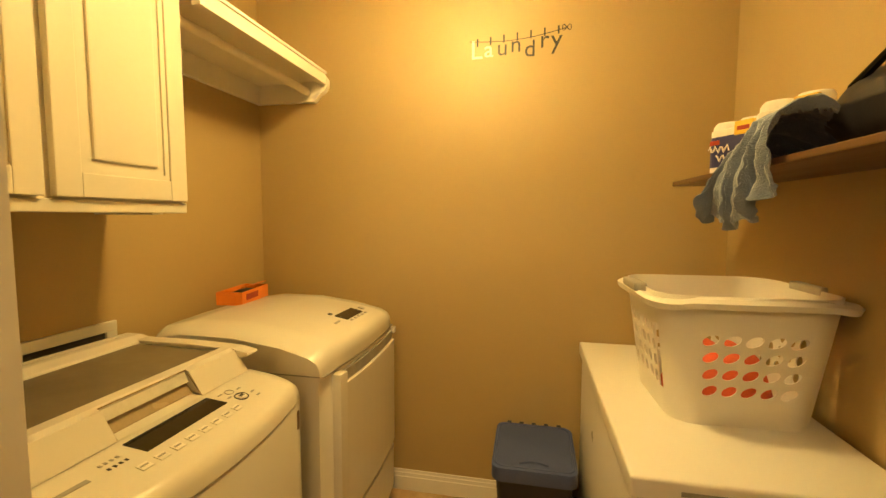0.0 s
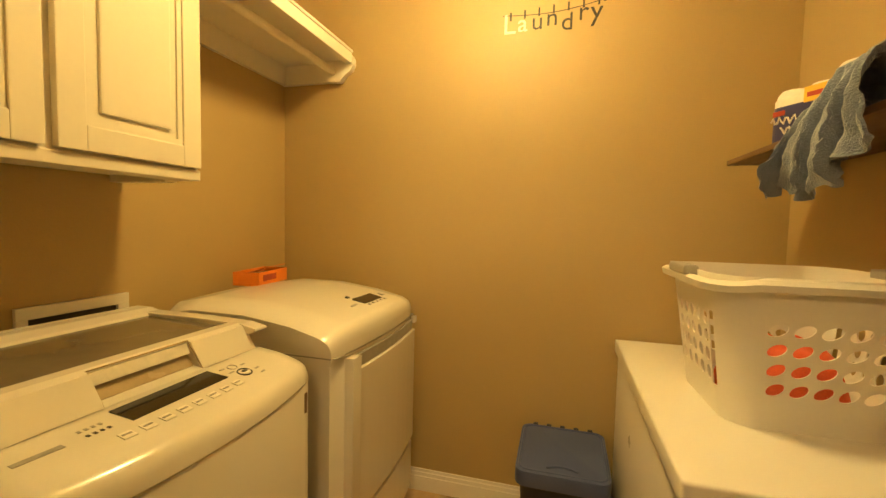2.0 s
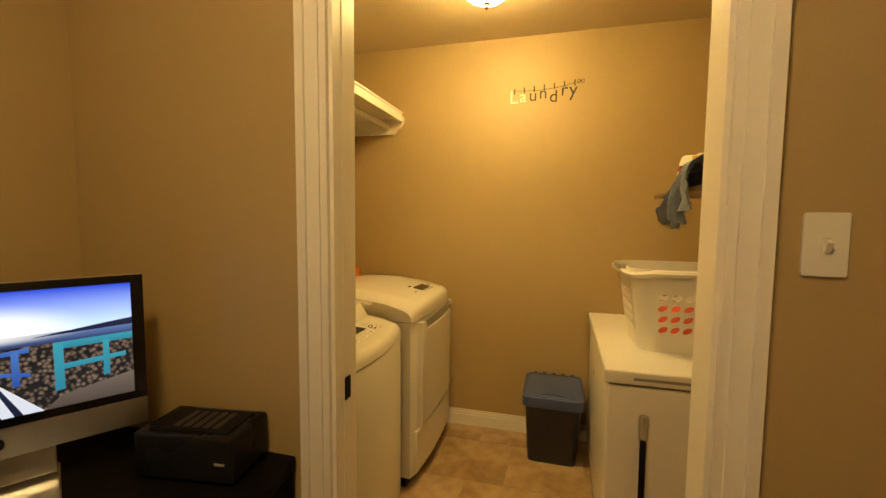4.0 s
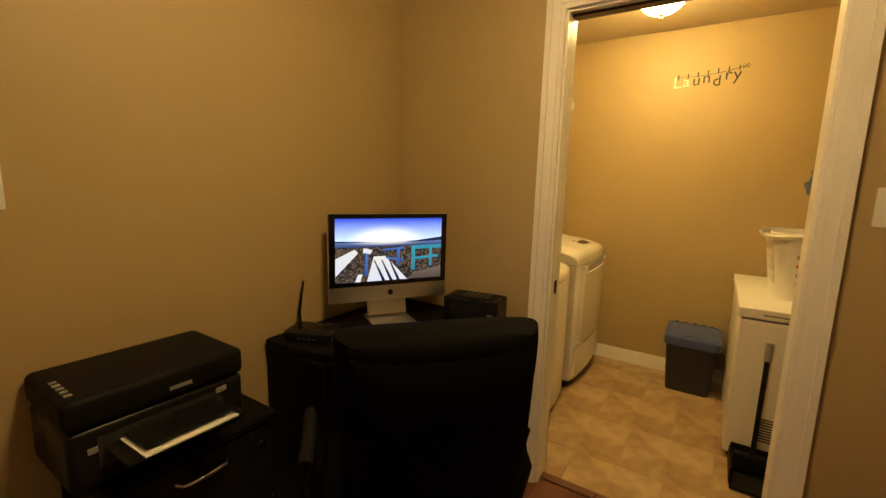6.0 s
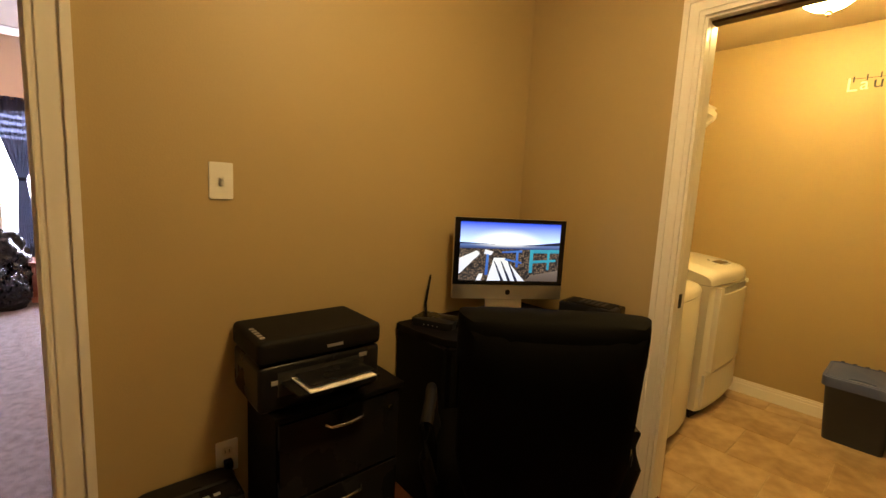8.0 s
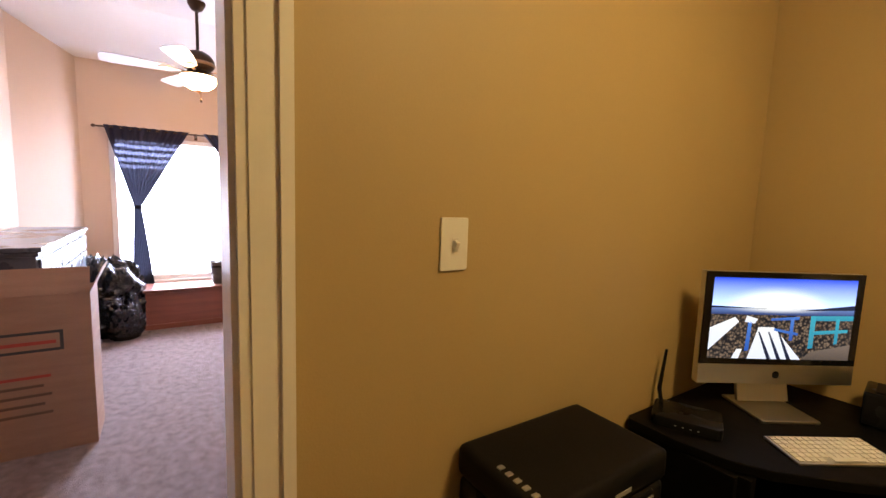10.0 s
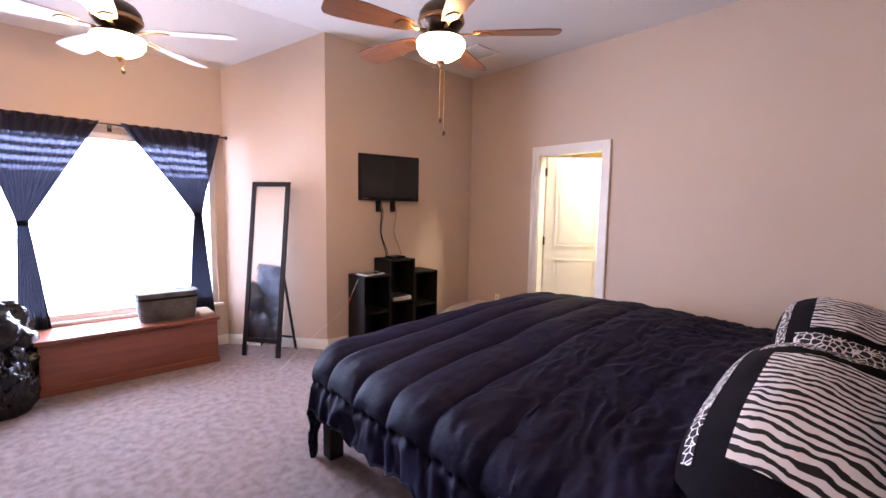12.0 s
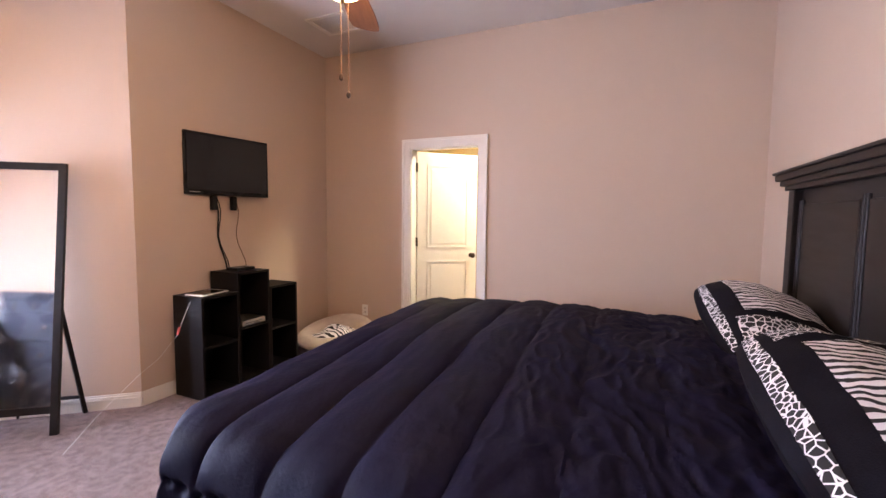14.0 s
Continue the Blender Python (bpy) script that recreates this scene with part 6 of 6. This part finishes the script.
cube_tower(-4.685, -4.385, 0.44, 0.755, 0.745, 2, "black two-cube shelf tower with a tablet on top")
cube_tower(-4.70, -4.40, 0.760, 1.075, 0.885, 2, "black taller cube shelf tower under the television")
cube_tower(-4.70, -4.40, 1.080, 1.395, 0.735, 2, "black two-cube shelf tower beside the dog bed")
tab = thing("tablet", "white-framed tablet lying on the shelf tower", "tablet", pose(-4.53, 0.60, 0.745, 0, 0, 8))
part("case", prism(rounded(-0.085, 0.085, -0.125, 0.125, 0.012), 0.0, 0.009, 0.002), PAPER, tab)
part("screen", box(-0.07, 0.07, -0.10, 0.10, 0.009, 0.0102), SCREEN_BLACK, tab)
part("charger_cord", tube([(0.0, -0.125, 0.005), (0.02, -0.19, -0.06), (0.03, -0.30, -0.24), (0.01, -0.42, -0.36), (-0.02, -0.55, -0.44), (-0.05, -0.78, -0.60), (-0.07, -0.95, -0.74)], 0.0013, 6), PAPER, tab, "thin white charging cord", True)
part("charger_plug", tube([(0.022, -0.27, -0.19), (0.03, -0.295, -0.235)], 0.008, 8), LABEL_RED, tab)
dev = thing("media_player", "silver media player on the middle shelf board", "media player", pose(-4.53, 0.915, 0.4525))
part("case", box(-0.10, 0.12, -0.11, 0.12, 0.0, 0.045, 0.006), ALU, dev)
part("front_slot", box(0.1195, 0.1215, -0.08, 0.08, 0.02, 0.024), LABEL_DARK, dev)
cab_box = thing("cable_box", "small black receiver on top of the shelf tower", "receiver", pose(-4.56, 0.93, 0.885))
part("case", box(-0.06, 0.06, -0.09, 0.09, 0.0, 0.025, 0.005), BLACK_GLOSS, cab_box)

# standing mirror in the bay
wdir = Vector((BAY0[0] - BAY1[0], BAY0[1] - BAY1[1], 0)).normalized()
mturn = math.degrees(math.atan2(0.231, 0.305))
mir = thing("standing_mirror", "black framed cheval mirror leaning on its easel", "mirror", pose(-4.915, -0.355, 0, 0, 0, mturn))
MW, MH, lean = 0.195, 1.655, 8.0
mm = pose(0, 0, 0, -lean, 0, 0)
for s in (-1, 1):
    part("stile", box(min(s * MW, s * (MW - 0.042)), max(s * MW, s * (MW - 0.042)), -0.012, 0.012, 0.0, MH, 0.003), BED_WOOD, mir).matrix_basis = mm
part("top_rail", box(-MW + 0.042, MW - 0.042, -0.012, 0.012, MH - 0.045, MH, 0.003), BED_WOOD, mir).matrix_basis = mm
part("bottom_rail", box(-MW + 0.042, MW - 0.042, -0.012, 0.012, 0.13, 0.175, 0.003), BED_WOOD, mir).matrix_basis = mm
part("mirror_glass", box(-MW + 0.043, MW - 0.043, -0.004, 0.004, 0.176, MH - 0.046), MIRROR, mir, "clear mirror glass").matrix_basis = mm
for s in (-1, 1):
    part("easel_leg", tube([(s * 0.17, 0.115, 0.80), (s * 0.185, 0.30, 0.0)], 0.016, 4), BED_WOOD, mir)
part("easel_bar", tube([(-0.18, 0.275, 0.12), (0.18, 0.275, 0.12)], 0.012, 4), BED_WOOD, mir)

# chest under the window with a fabric basket on it
chest = thing("storage_chest", "cherry-red wooden chest under the bay window", "chest")
QX0, QX1, QY0, QY1 = -5.44, -5.03, -1.87, -0.675
part("body", box(QX0, QX1 - 0.012, QY0 + 0.012, QY1 - 0.012, 0.05, 0.385, 0.004), CHERRY, chest)
part("plinth", box(QX0, QX1, QY0, QY1, 0.0, 0.055, 0.006), CHERRY, chest)
part("lid", box(QX0, QX1 + 0.008, QY0 - 0.008, QY1 + 0.008, 0.387, 0.418, 0.008, 3), CHERRY, chest)
part("front_moulding", box(QX1 - 0.012, QX1 - 0.004, QY0 + 0.012, QY1 - 0.012, 0.355, 0.38, 0.003), CHERRY, chest)
fb = thing("fabric_basket", "grey quilted fabric basket standing on the chest", "basket", pose(-5.24, -1.03, 0.418))
fbm = prism(rounded(-0.12, 0.12, -0.20, 0.20, 0.05), 0.0, 0.245, 0.012, 2)
for v in fbm.verts:
    v.co.y *= 1 + 0.12 * v.co.z / 0.2
part("bag_body", fbm, GREY_BASKET, fb, smooth=True)
part("bag_band", prism(rounded(-0.123, 0.123, -0.224, 0.224, 0.05), 0.185, 0.205), BLACK_MATTE, fb, "dark band")
solid("folded_blanket", box(-5.36, -5.10, -0.80, -0.69, 0.418, 0.45, 0.012, 3), FLEECE, "folded cream cloth on the chest", "blanket", True)

# curtains on a rod
rod = thing("curtain_rod", "thin dark metal curtain rod over the window", "curtain rod")
RZ, RX = 2.06, -5.45
part("rod", tube([(RX, -2.22, RZ), (RX, -0.47, RZ)], 0.009, 10), BRONZE, rod, smooth=True)
for y in (-2.235, -0.455):
    part("finial", moved(lathe([(0.002, -0.02), (0.016, -0.008), (0.018, 0.004), (0.006, 0.02)], 14), pose(RX, y, RZ, 90, 0, 0)), BRONZE, rod, smooth=True)
for y in (-2.12, -1.34, -0.56):
    part("bracket", join(box(BAYX, RX + 0.005, y - 0.006, y + 0.006, RZ - 0.02, RZ - 0.008), box(BAYX, BAYX + 0.006, y - 0.015, y + 0.015, RZ - 0.05, RZ + 0.02)), BRONZE, rod)


def curtain(y0, y1, knot_y, knot_z, foot0, foot1):
    """A voile panel gathered into a knot and spreading below it."""
    t = thing("curtain", "sheer navy curtain gathered with a knotted tie", "curtain", group="window curtains")

    def f(u, v):
        z = RZ + 0.02 - u * (RZ + 0.02 - 0.03)
        k = (z - knot_z) / (RZ - knot_z) if z > knot_z else (knot_z - z) / knot_z
        if z > knot_z:
            e = max(0, k) ** 1.02
            lo, hi = knot_y - 0.03 + (y0 - knot_y + 0.03) * e, knot_y + 0.03 + (y1 - knot_y - 0.03) * e
        else:
            e = min(1, k) ** 0.9
            lo, hi = knot_y - 0.03 + (foot0 - knot_y + 0.03) * e, knot_y + 0.03 + (foot1 - knot_y - 0.03) * e
        y = lo + (hi - lo) * v
        return Vector((RX + 0.012 + (0.02 + 0.012 * (1 - min(1, k))) * math.sin(v * 58 + 2 * math.sin(u * 4)), y, z))
    part("voile", sheet(f, 60, 110), VOILE, t, smooth=True)
    part("tie", moved(lathe([(0.026, -0.02), (0.038, -0.01), (0.04, 0.008), (0.028, 0.02)], 18), Matrix.Translation((RX + 0.012, knot_y, knot_z))), DRAPE, t, "knotted dark tie", True)


curtain(-2.15, -1.42, -1.90, 1.25, -1.99, -1.74)
curtain(-1.26, -0.52, -0.72, 1.32, -0.86, -0.58)

# dresser, box and bags by the side wall
dres = thing("dresser", "dark glossy dresser with drawers and carved top rail", "dresser")
GX0, GX1, GY = -4.93, -3.12, -2.26
part("body", box(GX0 + 0.02, GX1 - 0.02, SOUTH + 0.02, GY - 0.03, 0.06, 1.02, 0.004), DRESSER_M, dres)
part("top", join(box(GX0, GX1, SOUTH + 0.02, GY, 1.045, 1.075, 0.008, 3), box(GX0 + 0.01, GX1 - 0.01, SOUTH + 0.02, GY - 0.015, 1.02, 1.045, 0.006)), DRESSER_M, dres)
part("plinth", box(GX0 + 0.01, GX1 - 0.01, SOUTH + 0.02, GY - 0.02, 0.0, 0.06, 0.004), DRESSER_M, dres)
for c in range(3):
    x0 = GX0 + 0.04 + c * (GX1 - GX0 - 0.08) / 3
    x1 = x0 + (GX1 - GX0 - 0.08) / 3 - 0.015
    for z0, z1 in ((0.88, 1.0), (0.62, 0.86), (0.36, 0.60), (0.09, 0.34)):
        d = part("drawer", box(x0, x1, GY - 0.029, GY - 0.012, z0, z1, 0.006), DRESSER_M, dres)
        if z0 > 0.87:
            for q in range(3):
                part("inlay", box(x0 + 0.05 + 0.13 * q, x0 + 0.075 + 0.13 * q, GY - 0.0125, GY - 0.0105, z0 + 0.02, z1 - 0.02), LABEL_DARK, d)
        else:
            part("knob", moved(lathe([(0.006, 0.0), (0.006, 0.012), (0.015, 0.02), (0.012, 0.03), (0.002, 0.033)], 16), pose((x0 + x1) / 2, GY - 0.013, (z0 + z1) / 2, -90, 0, 0)), CHROME, d, "bright metal knob", True)
carton = thing("cardboard_box", "open brown moving box with printed side", "box")
BX0, BX1, BY0, BY1, BH_ = -3.10, -2.80, -2.70, -2.02, 0.86
for b_ in (box(BX0, BX0 + 0.006, BY0, BY1, 0, BH_), box(BX1 - 0.006, BX1, BY0, BY1, 0, BH_), box(BX0 + 0.006, BX1 - 0.006, BY0, BY0 + 0.006, 0, BH_), box(BX0 + 0.006, BX1 - 0.006, BY1 - 0.006, BY1, 0, BH_), box(BX0 + 0.006, BX1 - 0.006, BY0 + 0.006, BY1 - 0.006, 0, 0.006)):
    part("box_side", b_, CARDBOARD, carton)
part("flap", moved(box(0, 0.004, BY0, BY1, 0, 0.14), pose(BX1 - 0.003, 0, BH_, 0, -14, 0)), CARDBOARD, carton)
part("flap", moved(box(BX0, BX1, 0, 0.004, 0, 0.14), pose(0, BY1 - 0.004, BH_, -24, 0, 0)), CARDBOARD, carton)
part("print_frame", box(BX1, BX1 + 0.0012, BY0 + 0.14, BY1 - 0.12, 0.56, 0.67), LABEL_DARK, carton)
part("print_panel", box(BX1 + 0.001, BX1 + 0.002, BY0 + 0.155, BY1 - 0.135, 0.575, 0.655), CARDBOARD, carton)
part("print_bar", box(BX1 + 0.0018, BX1 + 0.0028, BY0 + 0.17, BY1 - 0.15, 0.60, 0.618), LABEL_RED, carton)
for i in range(5):
    part("print_bar", box(BX1, BX1 + 0.0012, BY0 + 0.18, BY1 - 0.18 - 0.03 * (i % 2), 0.22 + 0.05 * i, 0.235 + 0.05 * i), LABEL_RED if i == 4 else SHELF_BROWN, carton)


def bin_bag(x, y, r, h, seed, label):
    """A stuffed bag: a lumpy body with creases, drawn to a tuft at the top."""
    def f(u, v):
        a = 2 * math.pi * u
        k = min(1.0, 0.72 + 1.6 * v) * (1.0 if v < 0.62 else max(0.0, 1 - ((v - 0.62) / 0.40) ** 2) ** 0.5)
        c, s = math.cos(a), math.sin(a)
        n1 = noise.noise(Vector((c * 1.4, s * 1.4, v * 3 + seed)))
        n2 = noise.noise(Vector((c * 5, s * 5, v * 9 + seed)))
        rr = r * max(0.1, k) * (1 + 0.22 * n1 + 0.16 * n2)
        return Vector((x + rr * c, y + rr * s, 0.003 + max(0, h * v + 0.10 * n1 * v + 0.06 * n2 * v)))
    bm = sheet(f, 72, 44)
    return solid("bin_bag", bm, BIN_BAG, label, "bin bag", True, "bin bags by the dresser")


bin_bag(-5.12, -2.20, 0.33, 0.74, 1.0, "stuffed shiny black bin bag by the dresser")
bin_bag(-4.86, -2.02, 0.15, 0.40, 5.0, "smaller stuffed black bin bag beside the other")

# dog bed
dog = thing("dog_bed", "cream fleece dog bed with a zebra cushion", "dog bed", pose(-4.28, 1.82, 0, 0, 0, 12) @ Matrix.Diagonal((1.05, 1.05, 1.25, 1)))
part("bolster", sheet(lambda u, v: Vector(((0.30 + 0.085 * math.cos(2 * math.pi * v)) * math.cos(2 * math.pi * u), (0.25 + 0.085 * math.cos(2 * math.pi * v)) * math.sin(2 * math.pi * u), 0.095 + (0.092 + 0.045 * math.sin(2 * math.pi * u) + 0.02 * math.sin(9 * u)) * math.sin(2 * math.pi * v))), 60, 20), FLEECE, dog, smooth=True)
part("cushion", sheet(lambda u, v: Vector((0.27 * v * math.cos(2 * math.pi * u), 0.22 * v * math.sin(2 * math.pi * u), 0.19 - 0.09 * v ** 2 + 0.018 * math.sin(14 * u + 6 * v))), 40, 12, 0.02), ZEBRA, dog, "zebra print cushion", True)

# closet door standing ajar, hinges, knob
leaf = thing("door_2", "cream two-panel closet door standing half open", "door", pose(CX0 + 0.03, BACK + 0.105, 0.012, 0, 0, 45))
leaf["kind"] = "structure"
DW, DH = 0.68, 1.985
part("slab", box(0, DW, 0, 0.035, 0, DH, 0.002), TRIM, leaf)
for z0, z1 in ((0.22, 0.86), (1.0, 1.86)):
    pn = part("panel_moulding", join(box(0.11, DW - 0.11, -0.009, 0.002, z0, z0 + 0.016), box(0.11, DW - 0.11, -0.009, 0.002, z1 - 0.016, z1), box(0.11, 0.126, -0.009, 0.002, z0 + 0.016, z1 - 0.016), box(DW - 0.126, DW - 0.11, -0.009, 0.002, z0 + 0.016, z1 - 0.016)), TRIM, leaf)
    part("raised_panel", box(0.15, DW - 0.15, -0.005, 0.002, z0 + 0.04, z1 - 0.04, 0.003), TRIM, pn)
part("door_knob", moved(lathe([(0.026, 0.0), (0.026, 0.006), (0.011, 0.012), (0.011, 0.03), (0.026, 0.04), (0.028, 0.055), (0.018, 0.066), (0.002, 0.068)], 20), pose(DW - 0.065, 0.0, 0.915, 90, 0, 0)), BRONZE, leaf, "dark bronze knob", True)
for z in (0.22, 1.02, 1.78):
    part("hinge", join(box(-0.012, 0.004, -0.012, 0.006, z, z + 0.09, 0.002)), BRONZE, leaf)

# ceiling vent
vent = thing("ceiling_vent", "white louvred air vent in the bedroom ceiling", "vent", pose(-4.10, 1.60, BZ))
part("frame", join(box(-0.20, 0.20, -0.17, -0.14, -0.012, 0.0), box(-0.20, 0.20, 0.14, 0.17, -0.012, 0.0), box(-0.20, -0.17, -0.14, 0.14, -0.012, 0.0), box(0.17, 0.20, -0.14, 0.14, -0.012, 0.0)), TRIM, vent)
for i in range(11):
    part("slat", moved(box(-0.168, 0.168, -0.01, 0.01, -0.0015, 0.0015), pose(0, -0.125 + 0.025 * i, -0.007, 28, 0, 0)), TRIM, vent)
# ---- pieces of the floors ----
def pieces(parent, name, mat, cells, top, thick, bevel):
    """Tiles or boards, cut to the room, sharing a mesh where they are alike."""
    made = {}
    for x0, x1, y0, y1 in cells:
        w, l = round(x1 - x0, 3), round(y1 - y0, 3)
        if w < 0.01 or l < 0.01:
            continue
        if (w, l) not in made:
            ob = part(name, box(-w / 2, w / 2, -l / 2, l / 2, -thick, 0, bevel, 1), mat, parent)
            made[(w, l)] = ob.data
        else:
            ob = new(name, made[(w, l)])
            ob.parent = parent
        ob.matrix_basis = Matrix.Translation(((x0 + x1) / 2, (y0 + y1) / 2, top))


def clipped(x0, x1, y0, y1, bx0, bx1, by0, by1):
    return max(x0, bx0), min(x1, bx1), max(y0, by0), min(y1, by1)


cells, T = [], 0.40
for i in range(-3, 6):
    for j in range(-1, 7):
        x0, y0 = 0.30 + i * T + (T / 2 if j % 2 else 0), 0.30 + j * T
        c = clipped(x0 + 0.003, x0 + T - 0.003, y0 + 0.003, y0 + T - 0.003, LX0, LX1, LY0 + 0.07, LBACK)
        if c[1] - c[0] > 0.01 and c[3] - c[2] > 0.01:
            cells.append(c)
pieces(floor_laundry, "tile", TILE, cells, 0.0, 0.008, 0.0015)
cells = []
for i in range(24):
    x0 = BX + 0.072 + i * 0.127
    y = -3.0 - random.random() * 0.8
    while y < LY0:
        l = 0.8 + 0.5 * random.random()
        c = clipped(x0 + 0.0006, x0 + 0.1264, y + 0.0006, y + l - 0.0006, BX + 0.07, 2.2, -3.0, LY0 + 0.06)
        if c[1] - c[0] > 0.01 and c[3] - c[2] > 0.01:
            cells.append(c)
        y += l
pieces(floor_hall, "plank", PLANK, cells, 0.0, 0.012, 0.001)
tagged(part("threshold", box(DX0 - 0.01, DX1 + 0.01, LY0 + 0.04, LY0 + 0.085, 0.0005, 0.009, 0.003), PLANK), "brown wooden threshold strip", "threshold", kind="structure")
